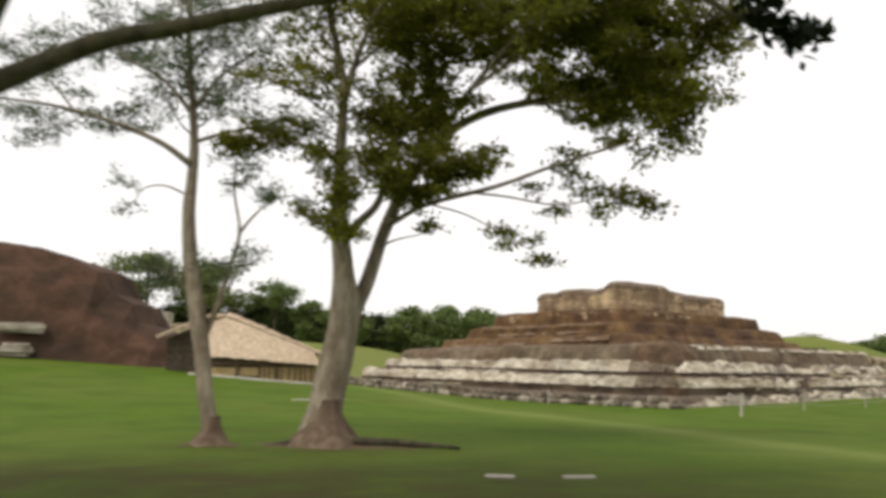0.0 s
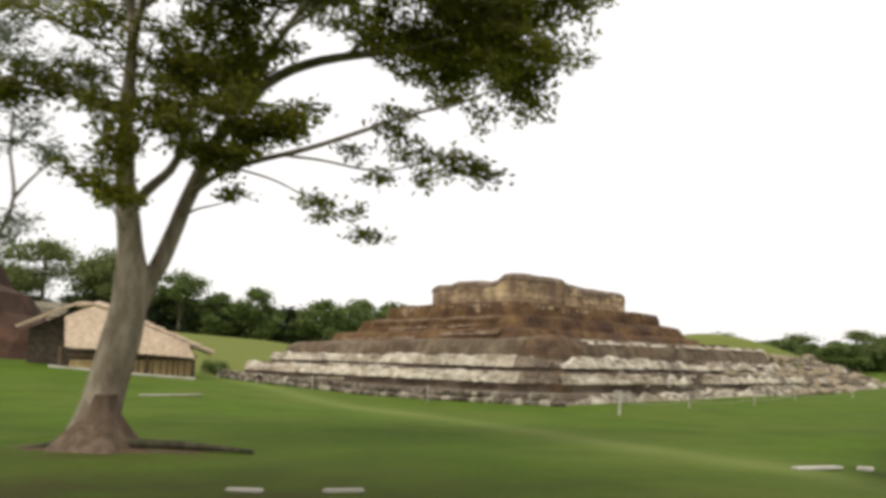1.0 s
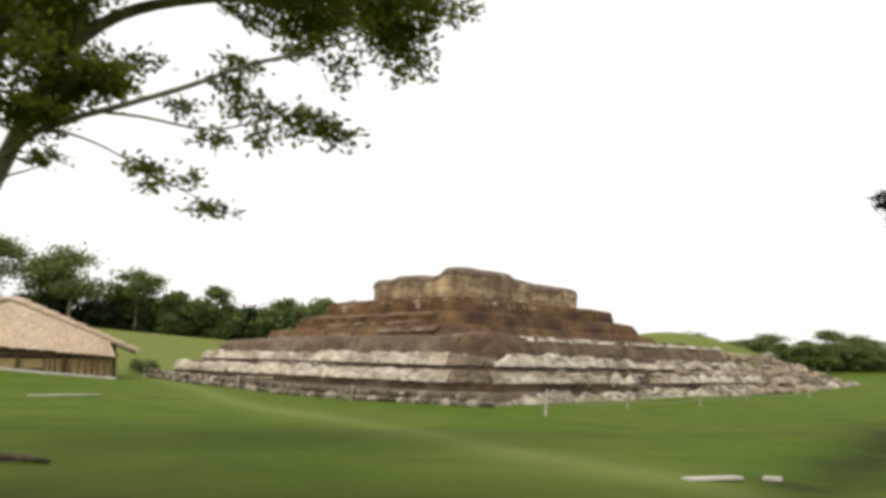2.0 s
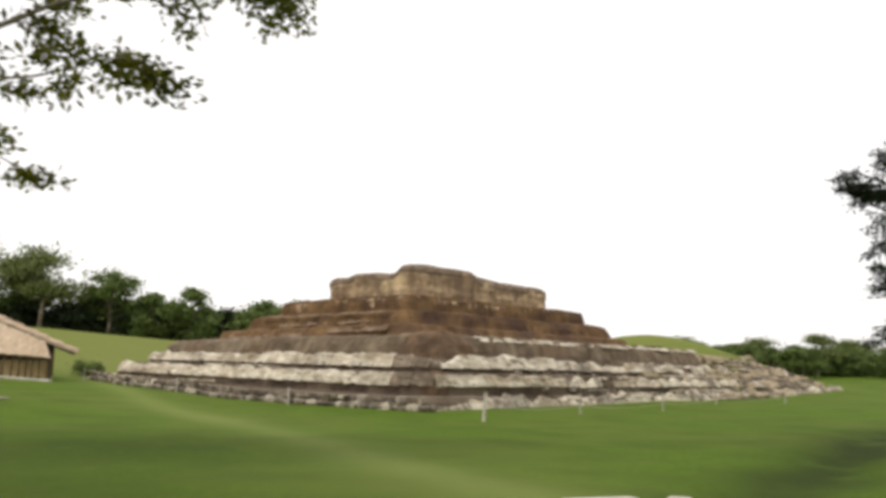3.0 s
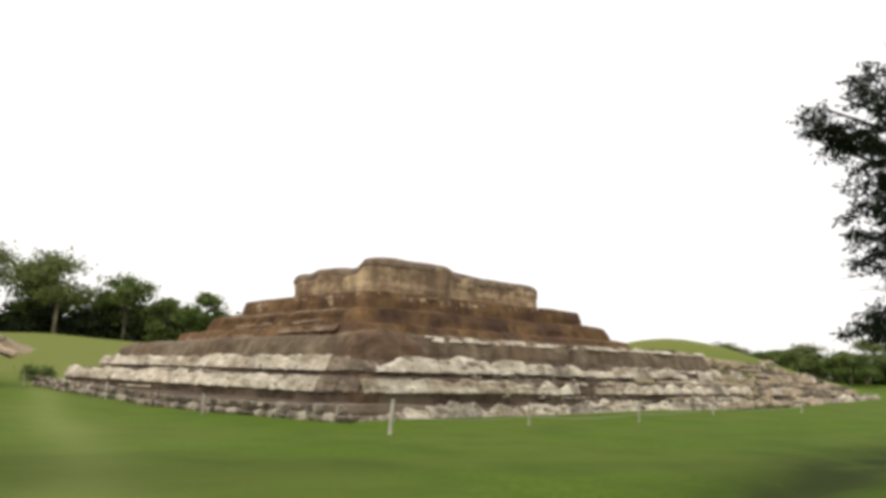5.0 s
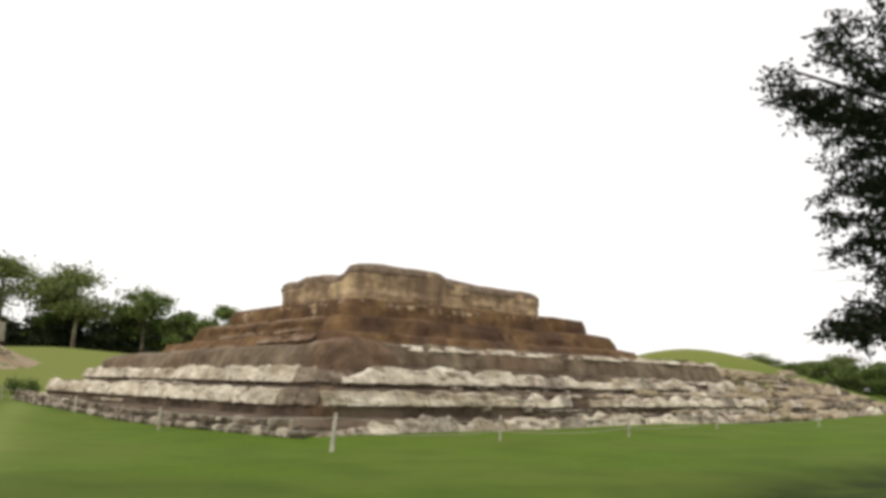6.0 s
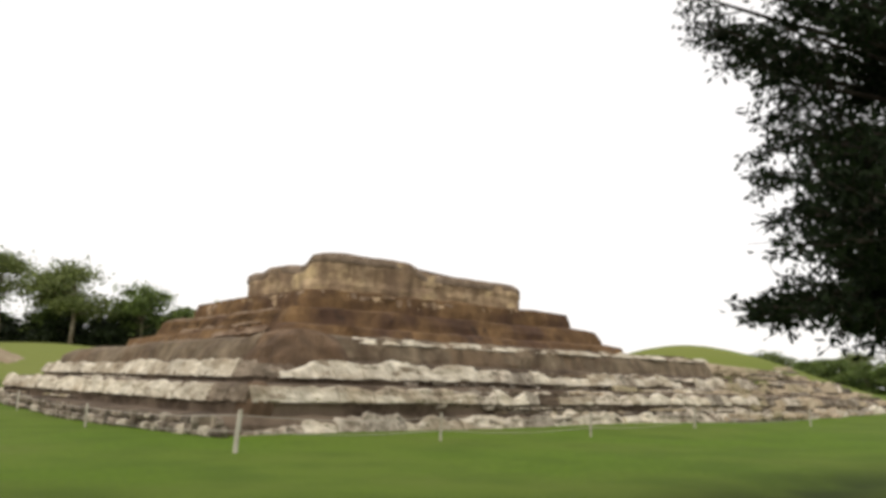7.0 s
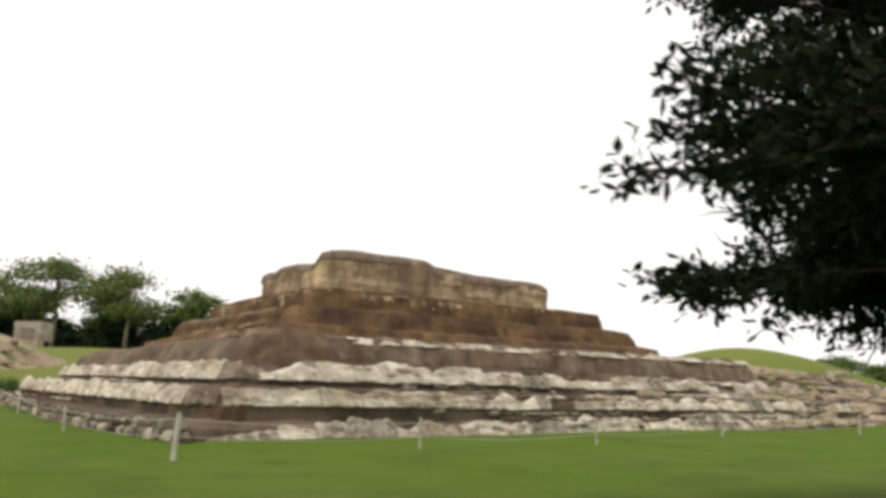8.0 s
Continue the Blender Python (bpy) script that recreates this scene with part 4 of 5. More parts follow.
HIGH_BOUGHS = [(20.3, 26.1, 5.0), (20.6, 25.6, 6.6), (20.9, 25.4, 5.2), (19.6, 27.6, 6.3), (19.7, 27.2, 6.5), (19.8, 28.0, 6.2), (19.9, 26.8, 6.6), (20.0, 27.7, 5.8), (20.3, 27.9, 2.4), (20.3, 27.4, 2.4), (20.5, 28.2, 2.3), (20.4, 27.8, 4.6), (20.4, 27.4, 4.2), (20.5, 28.0, 4.9)]
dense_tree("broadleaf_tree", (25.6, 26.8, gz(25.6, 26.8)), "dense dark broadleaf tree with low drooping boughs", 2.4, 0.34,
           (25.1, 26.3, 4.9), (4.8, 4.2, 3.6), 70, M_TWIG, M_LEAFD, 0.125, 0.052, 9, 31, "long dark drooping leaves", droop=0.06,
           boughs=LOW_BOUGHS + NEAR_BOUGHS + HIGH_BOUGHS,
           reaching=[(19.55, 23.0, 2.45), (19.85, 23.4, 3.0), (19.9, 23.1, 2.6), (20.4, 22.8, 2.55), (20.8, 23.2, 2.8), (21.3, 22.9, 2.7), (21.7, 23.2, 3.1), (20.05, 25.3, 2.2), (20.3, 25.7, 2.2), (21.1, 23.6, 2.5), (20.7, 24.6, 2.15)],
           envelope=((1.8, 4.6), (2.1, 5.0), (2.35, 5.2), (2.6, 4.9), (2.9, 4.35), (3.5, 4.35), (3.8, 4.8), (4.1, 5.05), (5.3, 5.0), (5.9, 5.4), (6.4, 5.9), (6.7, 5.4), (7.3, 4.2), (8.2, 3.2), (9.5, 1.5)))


# ---------------------------------------------------------------- far woods
def wood_tree(name, base, label, h, w, leaf, seed, clumps, trunk_show, leaf_size=0.55, flat=0.55, group="trees behind the ruins"):
    """A far tree: trunk, a few limbs, and a crown of uneven leaf clumps with gaps."""
    rng = np.random.default_rng(seed)
    t = thing(name, base, label, "tree", group)
    b = Vector(base)
    V, F = [], []
    th = h * trunk_show
    tube(V, F, [b - Vector((0, 0, 0.3)), b + Vector((0.1, 0, th * 0.5)), b + Vector((0.2, 0.1, th)), b + Vector((0.1, 0, h * 0.8))], [0.032 * h, 0.024 * h, 0.02 * h, 0.006 * h], 8)
    C, D = [], []
    for k in range(clumps):
        a = rng.uniform(0, 2 * math.pi)
        f = rng.uniform(0, 1)
        zc = th + (h - th) * (0.08 + 0.86 * f)
        rr = w * math.sqrt(max(0.05, 1 - (2 * f - 0.8) ** 2 * 0.75)) * rng.uniform(0.25, 1.0)
        c = b + Vector((math.cos(a) * rr, math.sin(a) * rr, zc))
        st = b + Vector((0.15, 0.05, th + (zc - th) * 0.5))
        tube(V, F, [st, st.lerp(c, 0.6) + Vector((0, 0, 0.2)), c], [0.009 * h, 0.006 * h, 0.003 * h], 4)
        m = int(rng.uniform(150, 300))
        s = w * rng.uniform(0.20, 0.36)
        q = rng.normal(0, 1, (m, 3)) * np.array([s, s, s * flat]) * 0.75 + np.array(c)
        C.append(q)
        d = rng.normal(0, 1, (m, 3))
        d[:, 2] *= 0.5
        D.append(d)
    part("trunk", solid("trunk", V, F, True), M_BARK, t)
    part("crown", leaves_mesh("crown", np.concatenate(C), np.concatenate(D), leaf_size, leaf_size * 0.6, rng), leaf, t)
    return t


WOOD_LABELS = ("spreading green tree with a pale trunk at the wood edge", "rounded green tree standing in the wood edge", "tall airy tree with layered thin foliage", "low bushy tree with dense foliage", "dense thicket with the canopy's shade in its leaf colour")
wood = [wood_tree("wood_tree", (-34.1, 129.5, gz(-34.1, 129.5)), WOOD_LABELS[0], 11.6, 5.3, M_LEAFG, 41, 30, 0.36, flat=0.38),
        wood_tree("wood_tree", (-25.6, 131, gz(-25.6, 131)), WOOD_LABELS[1], 9.4, 3.9, M_LEAFF, 42, 18, 0.2),
        wood_tree("wood_tree", (-44.5, 130, gz(-44.5, 130)), WOOD_LABELS[2], 12.8, 6.6, M_LEAFG, 43, 17, 0.40, flat=0.28),
        wood_tree("wood_tree", (-14.4, 130, gz(-14.4, 130)), WOOD_LABELS[3], 7.4, 3.3, M_LEAFF, 44, 20, 0.02),
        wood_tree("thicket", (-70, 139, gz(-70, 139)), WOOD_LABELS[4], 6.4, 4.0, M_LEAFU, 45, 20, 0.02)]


def plant(kind, x, y, s=1.0, turn=0.0, tall=1.0):
    copy_thing(wood[kind], pose(x, y, gz(x, y) - 0.1, 0, 0, turn) @ Matrix.Diagonal((s, s, s * tall, 1)))


_r = random.Random(77)
for x, y, k, s, tl in ((-19.8, 131, 3, 0.95, 0.92), (-22.0, 133, 1, 0.8, 0.85), (-39, 135, 1, 1.0, 0.85), (-17, 134, 3, 0.9, 0.72),
                       (-7.4, 131, 3, 0.95, 0.78), (-2, 132, 1, 0.98, 0.88), (3, 133, 1, 1.05, 0.92), (8, 134, 1, 1.1, 0.92), (13, 136, 1, 1.1, 0.88), (20, 142, 3, 1.3, 0.8), (-5, 135, 3, 1.15, 0.9), (0.5, 136, 3, 1.3, 0.95), (5.5, 137, 3, 1.3, 1.0),
                       (-50, 134, 1, 1.1, 1.0), (-55, 130, 2, 0.95, 0.9), (-60, 133, 0, 1.0, 0.95), (-66, 138, 0, 1.0, 1), (-74, 132, 2, 1.0, 1), (-82, 142, 0, 1.0, 1)):
    plant(k, x, y, s, _r.uniform(0, 360), tl)
for i in range(13):       # undergrowth that closes the wood below the crowns, coloured dark for their shade
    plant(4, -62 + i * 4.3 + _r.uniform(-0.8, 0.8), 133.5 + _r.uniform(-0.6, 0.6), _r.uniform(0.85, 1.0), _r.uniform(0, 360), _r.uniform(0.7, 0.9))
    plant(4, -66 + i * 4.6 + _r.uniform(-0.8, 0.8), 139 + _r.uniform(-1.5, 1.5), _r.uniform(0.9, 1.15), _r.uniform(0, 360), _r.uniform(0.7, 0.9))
for i in range(15):       # low woods past the right-hand lawn
    x = 62 + i * 4.6 + _r.uniform(-1, 1)
    plant((3, 3, 3, 1)[i % 4], x, 138 + _r.uniform(-6, 10), _r.uniform(0.7, 0.95), _r.uniform(0, 360), _r.uniform(0.6, 0.85) if i % 4 != 3 else 0.6)
for i in range(10):
    plant((3, 0)[i % 2], 60 + i * 8 + _r.uniform(-2, 2), 165 + _r.uniform(-5, 8), _r.uniform(0.75, 1.0), _r.uniform(0, 360), 0.6)
for i in range(13):
    plant(3, 66 + i * 2.7 + _r.uniform(-0.6, 0.6), 143 + _r.uniform(-3, 3), _r.uniform(0.66, 0.82), _r.uniform(0, 360), _r.uniform(0.6, 0.9))
plant(2, 79.5, 137, 0.55, 40, 0.95)

# ---------------------------------------------------------------- brown mound
def build_mound():
    me_pts, F = [], []
    prof = [(-46, 0.0), (-40, 9.5), (-31, 9.9), (-28, 9.1), (-25.3, 8.4), (-23.9, 8.0), (-23.4, 6.5), (-21.6, 5.9), (-21.0, 4.6), (-19.3, 4.1), (-18.6, 2.6), (-17.4, 1.6), (-16.2, 0.3)]
    depth = [(57.0, 0.0), (58.0, 0.45), (59.0, 0.75), (60.5, 1.0), (66, 1.0), (70, 0.6), (73, 0.0)]
    for y, f in depth:
        for x, z in prof:
            nzv = noise.noise_vector(Vector((x * 0.5, y * 0.5, z * 0.5))) * 0.35
            zz = gz(x, y) - 0.3 + max(0.0, z - 1.6) * f
            me_pts.append((x + nzv.x, y + nzv.y, zz + nzv.z * (1 if f else 0)))
    n = len(prof)
    for j in range(len(depth) - 1):
        for i in range(n - 1):
            F.append((j * n + i, j * n + i + 1, (j + 1) * n + i + 1, (j + 1) * n + i))
    bm = bmesh.new()
    tmp = solid("mound", me_pts, F)
    bm.from_mesh(tmp)
    bpy.data.meshes.remove(tmp)
    bmesh.ops.subdivide_edges(bm, edges=bm.edges[:], cuts=3, use_grid_fill=True)
    for v in bm.verts:
        v.co += noise.noise_vector(v.co * 0.9) * 0.14
    t = thing("earth_mound", (-28, 64, gz(-28, 64)), "dark reddish-brown earth mound rising from the lawn", "mound")
    part("slope", bm, M_MOUND, t)
    bmx = box_bm(-27.6, 57.0, gz(-27.6, 57.0) + 1.95, 3.2, 0.8, 0.55, 8, 0.16, 0.2)
    part("pale_block", box_bm(-27.6, 56.6, gz(-27.6, 56.6) + 0.5, 2.2, 0.9, 0.8, -6, 0.2, 0.22), M_BLOCK, t, "pale broken block set in the slope")
    part("pale_block", bmx, M_BLOCK, t, "pale broken block set in the slope")


build_mound()


# ---------------------------------------------------------------- thatched shelter
def thatch_sheet(quad, rows, cols, name, parent, material, rng, lift=0.1, label=""):
    """A thatched slope: overlapping rows of ragged bundles between four corners (top-left, top-right, bottom-right, bottom-left)."""
    tl, tr, br, bl = [Vector(q) for q in quad]
    nrm = (tr - tl).cross(bl - tl).normalized()
    if nrm.z < 0:
        nrm = -nrm
    V, F = [], []
    for r in range(rows):
        f0, f1 = r / rows, (r + 1.25) / rows
        for c in range(cols):
            g0, g1 = c / cols - 0.003, (c + 1) / cols + 0.003
            j = rng.uniform(-0.25, 0.25) / rows

            def P(f, g, up):
                f = min(f, 1.06)
                return tl.lerp(tr, g).lerp(bl.lerp(br, g), f) + nrm * up
            b = len(V)
            V += [P(f0, g0, 0.01), P(f0, g1, 0.01), P(f1 + j, g1, lift * 0.9), P(f1 + j, g0, lift * 0.9),
                  P(f0, g0, -0.10), P(f0, g1, -0.10), P(f1 + j, g1, -0.04), P(f1 + j, g0, -0.04)]
            F += [(b, b + 3, b + 2, b + 1), (b + 4, b + 5, b + 6, b + 7), (b, b + 1, b + 5, b + 4), (b + 1, b + 2, b + 6, b + 5), (b + 2, b + 3, b + 7, b + 6), (b + 3, b, b + 4, b + 7)]
    bm = bmesh.new()
    me = solid(name, V, F)
    bm.from_mesh(me)
    bpy.data.meshes.remove(me)
    bmesh.ops.recalc_face_normals(bm, faces=bm.faces)
    return part(name, bm, material, parent, label)


def build_shelter():
    rng = random.Random(4)
    Y0, YF = 55.3, 53.3          # the rakes of the roof, and the foot of the gable skirt
    t = thing("thatched_shelter", (-12, 57, gz(-12, 57)), "open-sided thatched shelter with pole walls on a pale kerb", "shelter")
    ap, apb = (-13.8, Y0 - 0.2, 5.10), (-13.8, Y0 + 0.8, 5.3)
    apl = (-14.9, Y0 - 0.2, 5.02)
    # the two long slopes run back from the gable
    thatch_sheet((ap, apb, (-7.2, Y0 + 0.8, 2.50), (-7.1, Y0 - 0.2, 2.42)), 9, 14, "roof_slope", t, M_THATCH, rng, 0.14)
    thatch_sheet((apl, (-14.9, Y0 + 0.8, 5.2), (-18.0, Y0 + 0.8, 3.85), (-17.9, Y0 - 0.2, 3.72)), 6, 14, "roof_slope", t, M_THATCH, rng, 0.14)
    # added dark sheet below the slope: eave shade as colour
    V = [(x, y, z) for dz in (-0.16, -0.10) for x, y, z in ((-13.6, Y0 - 0.15, 4.9 + dz), (-13.6, Y0 + 0.75, 4.95 + dz), (-7.0, Y0 + 0.75, 2.42 + dz), (-6.9, Y0 - 0.15, 2.32 + dz))]
    part("roof_lining", solid("roof_lining", V, [(0, 1, 2, 3), (7, 6, 5, 4), (0, 4, 5, 1), (1, 5, 6, 2), (2, 6, 7, 3), (3, 7, 4, 0)]), M_UNDER, t, "dark sheet standing for the shade under the eave")
    # rounded ridge roll
    V, F = [], []
    tube(V, F, [(-14.35, Y0 - 0.25, 5.0), (-14.35, Y0 + 0.3, 5.05), (-14.35, Y0 + 0.8, 5.15)], [0.55, 0.55, 0.55], 12)
    part("ridge_roll", solid("ridge_roll", [(x, y, 5.0 + (z - 5.0) * 0.32 + 0.02) for x, y, z in V], F, True), M_THATCH, t, "rounded ridge of packed thatch")
    # gable skirt that slants out from under the rakes
    thatch_sheet(((-15.3, Y0 - 0.25, 4.3), (-13.8, Y0 - 0.1, 4.96), (-13.5, YF, 2.44), (-14.6, YF, 2.52)), 18, 6, "gable_skirt", t, M_THATCH, rng, 0.04, "pale thatched gable end")
    thatch_sheet(((-13.8, Y0 - 0.1, 4.96), (-8.0, YF + 0.75, 2.78), (-7.45, YF, 1.98), (-13.5, YF, 2.46)), 16, 28, "gable_skirt", t, M_THATCH, rng, 0.04, "pale thatched gable end")
    # inside: wall and back sheet coloured dark for the roof's shade, and beams
    part("inner_wall", box_bm(-11.9, Y0 + 0.55, 1.9, 7.6, 0.15, 1.7, 0, 0.02), M_UNDER, t, "inner backing wall coloured for the roof's shade")
    gv = [(-17.6, 1.2), (-14.6, 1.0), (-14.4, 4.6), (-15.2, 4.72), (-17.6, 3.6)]
    V = [(x, Y0 + dy, z) for dy in (0.55, 0.7) for x, z in gv]
    part("gable_back", solid("gable_back", V, [(0, 1, 2, 3, 4), (9, 8, 7, 6, 5)] + [(i, i + 5, (i + 1) % 5 + 5, (i + 1) % 5) for i in range(5)]), M_UNDER, t, "dark sheet standing for the shade under the gable")
    part("tie_beam", box_bm(-11.0, YF + 0.45, 2.06, 7.2, 0.14, 0.16, 0, 0.03), M_POLE, t)
    # kerb under the poles follows the slope of the lawn
    V, F = [], []
    xs = [-15.4 + 0.57 * i for i in range(15)]
    for x in xs:
        g = gz(x, YF)
        for yy, zz in ((YF - 0.15, g - 0.2), (YF - 0.15, g + 0.08), (YF + 0.05, g + 0.11), (YF + 0.5, g + 0.11), (YF + 0.5, g - 0.2)):
            V.append((x, yy, zz))
    for i in range(len(xs) - 1):
        for k in range(5):
            F.append((i * 5 + k, i * 5 + (k + 1) % 5, (i + 1) * 5 + (k + 1) % 5, (i + 1) * 5 + k))
    F += [tuple(range(5)), tuple(len(V) - 5 + k for k in range(5))]
    part("kerb", solid("kerb", V, F), M_CEMENT, t, "pale cement kerb")
    # posts and pole screen
    for x in (-15.0, -12.6, -10.2, -7.6):
        V, F = [], []
        tube(V, F, [(x, YF + 0.4, gz(x, YF)), (x + 0.03, YF + 0.42, 1.6), (x, YF + 0.45, 2.5 if x < -12 else 2.1)], [0.11, 0.10, 0.09], 8)
        part("post", solid("post", V, F, True), M_POLE, t)
    x = -11.1
    while x < -7.45:
        V, F = [], []
        g = gz(x, YF)
        tube(V, F, [(x, YF + 0.2, g + 0.08), (x + rng.uniform(-0.04, 0.04), YF + 0.22, g + 0.6), (x + rng.uniform(-0.05, 0.05), YF + 0.25, g + rng.uniform(1.0, 1.25))], [0.055, 0.05, 0.045], 6)
        part("pole", solid("pole", V, F, True), M_POLE, t)
        x += rng.uniform(0.24, 0.42)
    part("screen_panel", box_bm(-9.4, YF + 0.6, gz(-9.4, YF) + 0.5, 3.6, 0.06, 0.85, 0, 0.01), M_YELLOW, t, "faded ochre board behind the poles")
    part("screen_panel", box_bm(-12.9, YF + 0.6, gz(-12.9, YF) + 0.38, 3.2, 0.06, 0.5, 0, 0.01), M_YELLOW, t, "faded ochre board behind the poles")


build_shelter()


# ---------------------------------------------------------------- sandy bank, bush and far block
def build_bank():
    """A low worn bank of sand and broken stone between the shelter and the pyramid."""
    t = thing("sandy_bank", (-22, 80, gz(-22, 80)), "low worn bank of sandy earth and broken stone", "bank")
    nx, ny = 56, 40
    V, F = [], []
    for j in range(ny):
        for i in range(nx):
            x, y = -38 + 24.0 * i / (nx - 1), 70 + 24 * j / (ny - 1)
            d = math.hypot(max(0.0, x + 25.5) / 8.6, (y - 81) / 11.8)
            f = float(sst(1.0, 0.3, d))
            n = noise.noise(Vector((x * 0.5, y * 0.5, 3)))
            step = 0.22 * math.floor(f * 7 + n) / 7 * 4
            z = gz(x, y) + (1.5 * f * 0.85 + step) + 0.12 * noise.noise(Vector((x * 1.6, y * 1.6, 1))) * min(1, f * 6)
            V.append((x, y, z if f > 0.02 else gz(x, y) - 0.25))
    for j in range(ny - 1):
        for i in range(nx - 1):
            F.append((j * nx + i, j * nx + i + 1, (j + 1) * nx + i + 1, (j + 1) * nx + i))
    part("slope", solid("slope", V, F, True), M_BANK, t)
    rnd = random.Random(9)
    for k in range(60):
        x, y = rnd.uniform(-30, -18.0), rnd.uniform(72, 83)
        i, j = int((x + 38) / 24.0 * (nx - 1)), int((y - 70) / 24 * (ny - 1))
        part("boulder", box_bm(x, y, V[j * nx + i][2] + 0.05, rnd.uniform(0.4, 1.1), rnd.uniform(0.3, 0.6), rnd.uniform(0.2, 0.4), rnd.uniform(-40, 40), 0.08, 0.08), rnd.choice((M_SAND, M_STONE, M_STONEB)), t)
    b = thing("block_house", (-36.6, 112, gz(-36.6, 112)), "small pale block house with a low flat kerb", "building")
    part("wall", box_bm(-36.6, 112, BLOCK_Z + 1.1, 3.2, 2.6, 2.2, 4, 0.06, 0.04), M_BLOCK, b)
    # flat panel on the wall; its dark colour stands for recess shade
    part("opening", box_bm(-36.5, 110.66, BLOCK_Z + 0.85, 1.5, 0.12, 1.2, 4, 0.03), M_BLOCKD, b, "flat panel coloured as the shaded recess of the front")
    part("kerb", box_bm(-40.5, 110, BLOCK_Z - 0.35, 12, 1.2, 0.9, 2, 0.08, 0.06), M_SAND, b, "pale kerb at its foot")


BLOCK_Z = gz(-36.6, 112) + 0.7
build_bank()


ledge = thing("earth_ledge", (27.2, 67.4, 3.2), "low dark earth ledge between the ruin and the grassy mound", "ledge")
part("bank", box_bm(27.2, 67.4, 3.33, 5.6, 1.2, 0.6, 27, 0.18, 0.16), M_DARK, ledge)


def low_bush(x, y, r, seed):
    rng = np.random.default_rng(seed)
    t = thing("low_bush", (x, y, gz(x, y)), "low dark green bush at the foot of the ruin", "bush")
    V, F, C, D = [], [], [], []
    for k in range(16):
        a = rng.uniform(0, 6.28)
        e = Vector((x + math.cos(a) * r * rng.uniform(0.2, 1), y + math.sin(a) * r * 0.7 * rng.uniform(0.2, 1), gz(x, y) + rng.uniform(0.25, 0.75)))
        tube(V, F, [(x, y, gz(x, y) - 0.05), (x * 0.5 + e.x * 0.5, y * 0.5 + e.y * 0.5, e.z * 0.6 + gz(x, y) * 0.4), e], [0.03, 0.02, 0.008], 5)
        C.append(rng.normal(0, 0.17, (120, 3)) + np.array(e))
        D.append(rng.normal(0, 1, (120, 3)))
    part("stem", solid("stem", V, F), M_BARKD, t)
    part("foliage", leaves_mesh("foliage", np.concatenate(C), np.concatenate(D), 0.13, 0.08, rng), M_LEAFF, t)


low_bush(-7.6, 60.2, 0.85, 61)


# ---------------------------------------------------------------- fence posts and wires
FENCE = [(-6.6, 56.2), (-0.6, 50.2), (5.13, 43.0), (11.75, 34.9), (16.0, 39.2), (20.4, 42.7), (24.8, 47.6), (31.0, 53.0)]


def fence_post(x, y, h, r, lean):
    g = gz(x, y)
    t = thing("fence_post", (x, y, g), "weathered whitewashed wooden fence post in the lawn", "post", "posts round the pyramid")
    V, F = [], []
    tube(V, F, [(x, y, g - 0.15), (x + lean * 0.4, y, g + h * 0.4), (x + lean, y, g + h - 0.02), (x + lean, y, g + h)], [r, r * 0.95, r * 0.9, r * 0.6], 8)
    part("stake", solid("stake", V, F), M_POST, t)
    return (x + lean, y, g + h)


tops = []
for i, (x, y) in enumerate(FENCE):
    tops.append(fence_post(x, y, 0.90 if i == 3 else 0.72, 0.055 if i == 3 else 0.034, 0.08 if i == 3 else 0.02))
for drop in (0.12, 0.45):
    w = thing("fence_wire", (11.75, 34.9, 0.5), "thin grey wire strung between the fence posts", "wire", "wires of the fence")
    for (x0, y0, z0), (x1, y1, z1) in zip(tops[:-1], tops[1:]):
        V, F = [], []
        pts = []
        for k in range(9):
            f = k / 8
            pts.append((x0 + (x1 - x0) * f, y0 + (y1 - y0) * f, z0 + (z1 - z0) * f - drop - 0.10 * math.sin(math.pi * f)))
        tube(V, F, pts, [0.008] * 9, 5)
        part("strand", solid("strand", V, F), M_ROPE, w)


# ---------------------------------------------------------------- bare soil, roots, slabs on the lawn
def soil_patch(x, y, rx, ry, seed):
    V, F = [(x, y, gz(x, y) + 0.05)], []
    n, rings = 40, 5
    for r in range(1, rings + 1):
        for k in range(n):
            a = 2 * math.pi * k / n
            f = r / rings * (1 + 0.35 * noise.noise(Vector((math.cos(a) * 2.2, math.sin(a) * 2.2, seed))))
            px, py = x + rx * f * math.cos(a), y + ry * f * math.sin(a)
            V.append((px, py, gz(px, py) + 0.05 * (1 - (r / rings) ** 2) + (0.008 if r < rings else -0.02)))
    for k in range(n):
        F.append((0, 1 + k, 1 + (k + 1) % n))
    for r in range(rings - 1):
        for k in range(n):
            F.append((1 + r * n + k, 1 + (r + 1) * n + k, 1 + (r + 1) * n + (k + 1) % n, 1 + r * n + (k + 1) % n))
    o = part("bare_soil", solid("bare_soil", V, F, True), M_SOIL, None)
    tagged(o, "patch of bare brown soil round the tree foot", "soil", kind="structure")


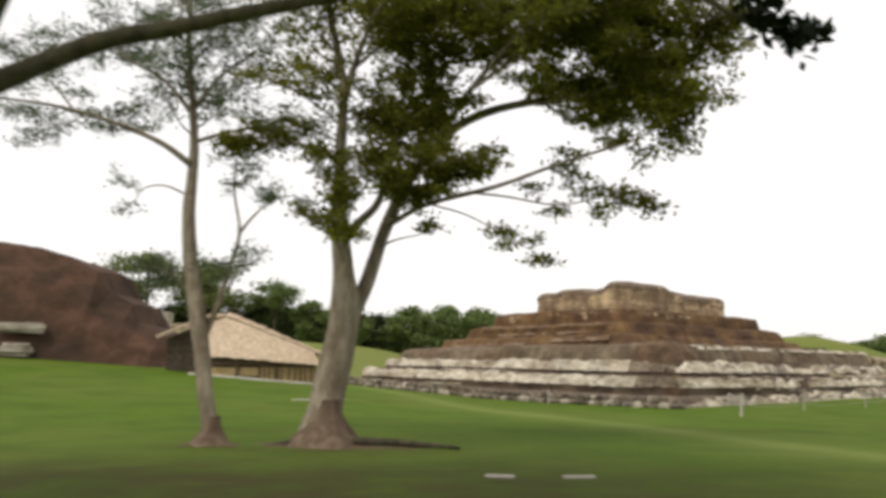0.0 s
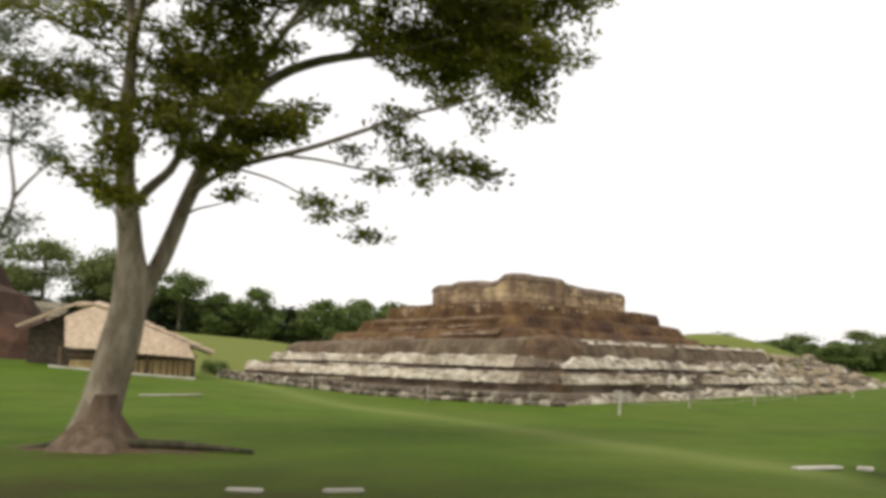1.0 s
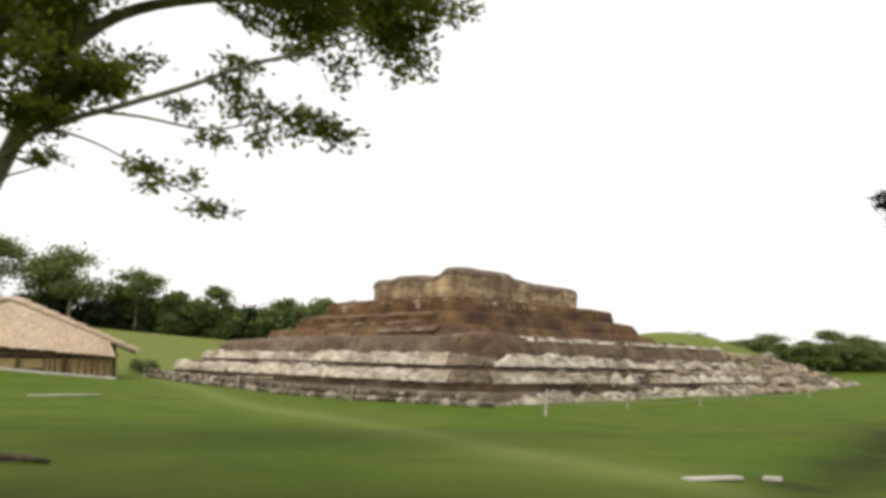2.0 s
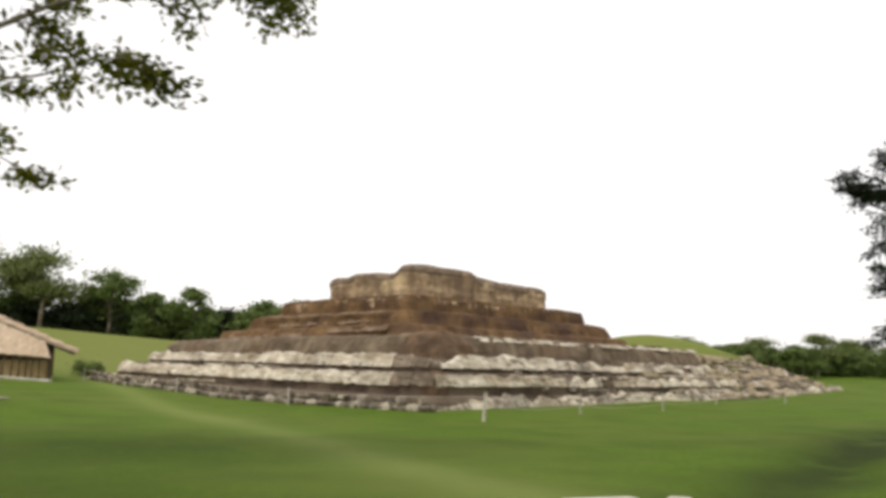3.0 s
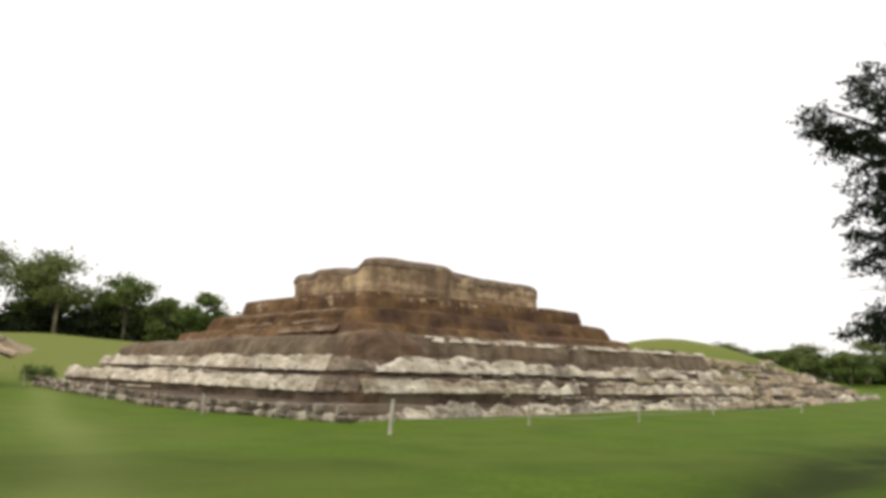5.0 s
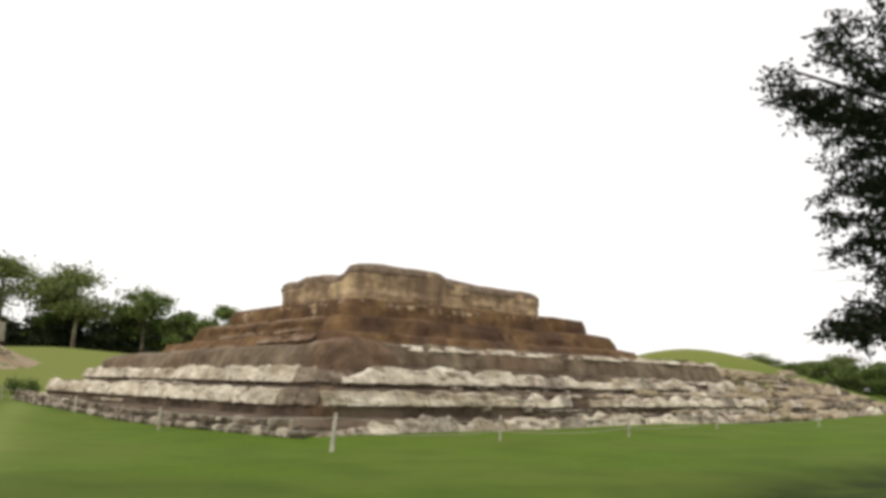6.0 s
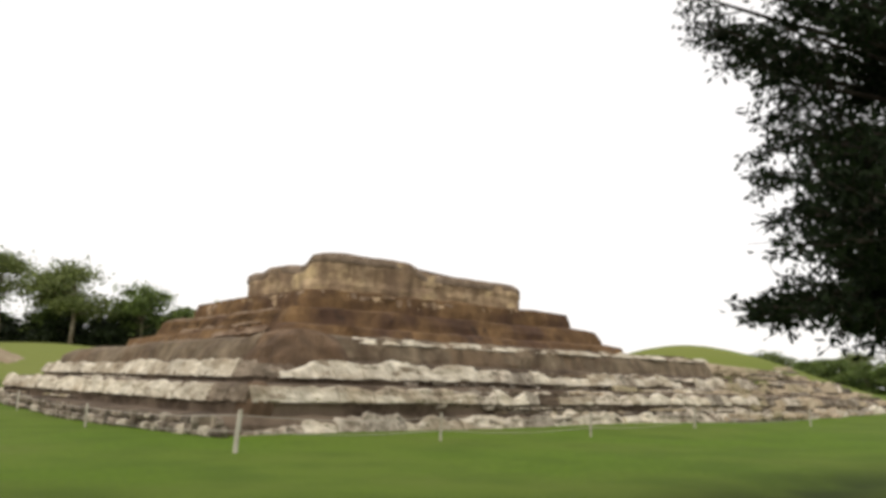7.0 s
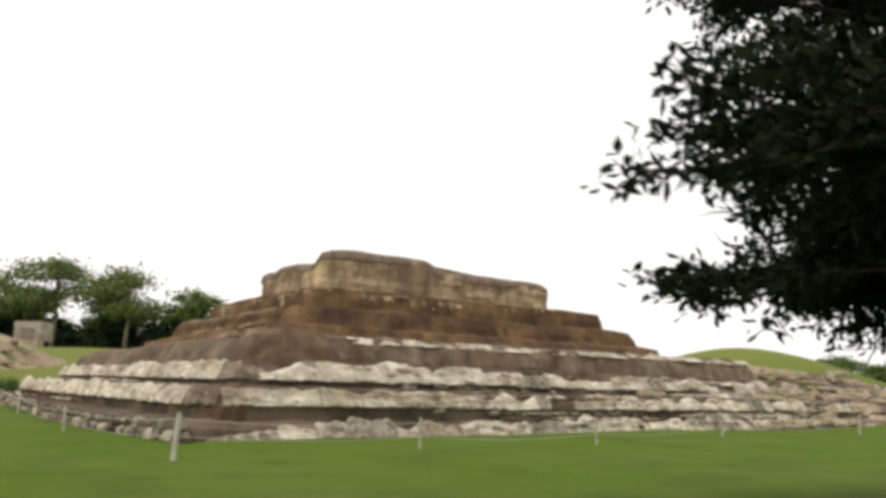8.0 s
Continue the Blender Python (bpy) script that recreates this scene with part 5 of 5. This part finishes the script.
def root_skirt(tree, x, y, r, h, seed):
    """The brown buttress of roots that spreads from a trunk's foot."""
    V, F = [], []
    n, rows = 28, 7
    for j in range(rows):
        f = j / (rows - 1)
        for k in range(n):
            a = 2 * math.pi * k / n
            lobe = 1 + (0.2 + 0.35 * (1 - f)) * noise.noise(Vector((math.cos(a) * 1.9, math.sin(a) * 1.9, seed))) + 0.12 * noise.noise(Vector((math.cos(a) * 6, math.sin(a) * 6, seed + f * 3)))
            rr = r * (0.22 + 0.78 * (1 - f) ** 1.7) * lobe
            px, py = x + f * 0.16 * h + rr * math.cos(a), y + rr * math.sin(a)
            V.append((px, py, gz(px, py) - 0.05 + h * f))
    for j in range(rows - 1):
        for k in range(n):
            F.append((j * n + k, j * n + (k + 1) % n, (j + 1) * n + (k + 1) % n, (j + 1) * n + k))
    part("root_flare", solid("root_flare", V, F, True), M_FOOT, tree, "brown earth-stained root flare")


root_skirt(forked, -2.80, 20.65, 0.95, 1.1, 3.0)
root_skirt(slender, -5.3, 20.2, 0.58, 0.7, 8.0)
soil_patch(-2.2, 20.7, 2.3, 1.0, 1.0)
soil_patch(-5.2, 20.1, 0.8, 0.5, 5.0)
for pts in ([(-2.4, 20.6, 0.05), (-1.7, 20.4, 0.05), (-0.7, 20.3, 0.02), (0.4, 19.9, -0.04)], [(-3.0, 20.6, 0.05), (-3.5, 20.4, 0.0), (-4.0, 20.3, -0.06)]):
    V, F = [], []
    P = smooth_path(pts, 4)
    tube(V, F, P, [0.13 - 0.09 * i / (len(P) - 1) for i in range(len(P))], 7)
    o = part("surface_root", solid("surface_root", V, F, True), M_BARKD, None)
    tagged(o, "dark tree root running over bare soil", "root")


def lawn_slab(x, y, lx, ly, rz, label="pale worn cement slab lying flat in the grass", h=0.05):
    o = part("cement_slab", box_bm(x, y, gz(x, y) + h / 2, lx, ly, h, rz, 0.015, 0.012), M_CEMENT, None)
    tagged(o, label, "slab", "slabs on the lawn")


lawn_slab(10.7, 18.3, 1.0, 0.24, 16)
lawn_slab(11.95, 18.9, 0.3, 0.24, -30, "small pale cement block lying in the grass", 0.07)
lawn_slab(0.96, 14.9, 0.5, 0.14, -8)
lawn_slab(2.28, 14.9, 0.55, 0.14, 4)
lawn_slab(-5.5, 39.3, 2.6, 0.4, 39)
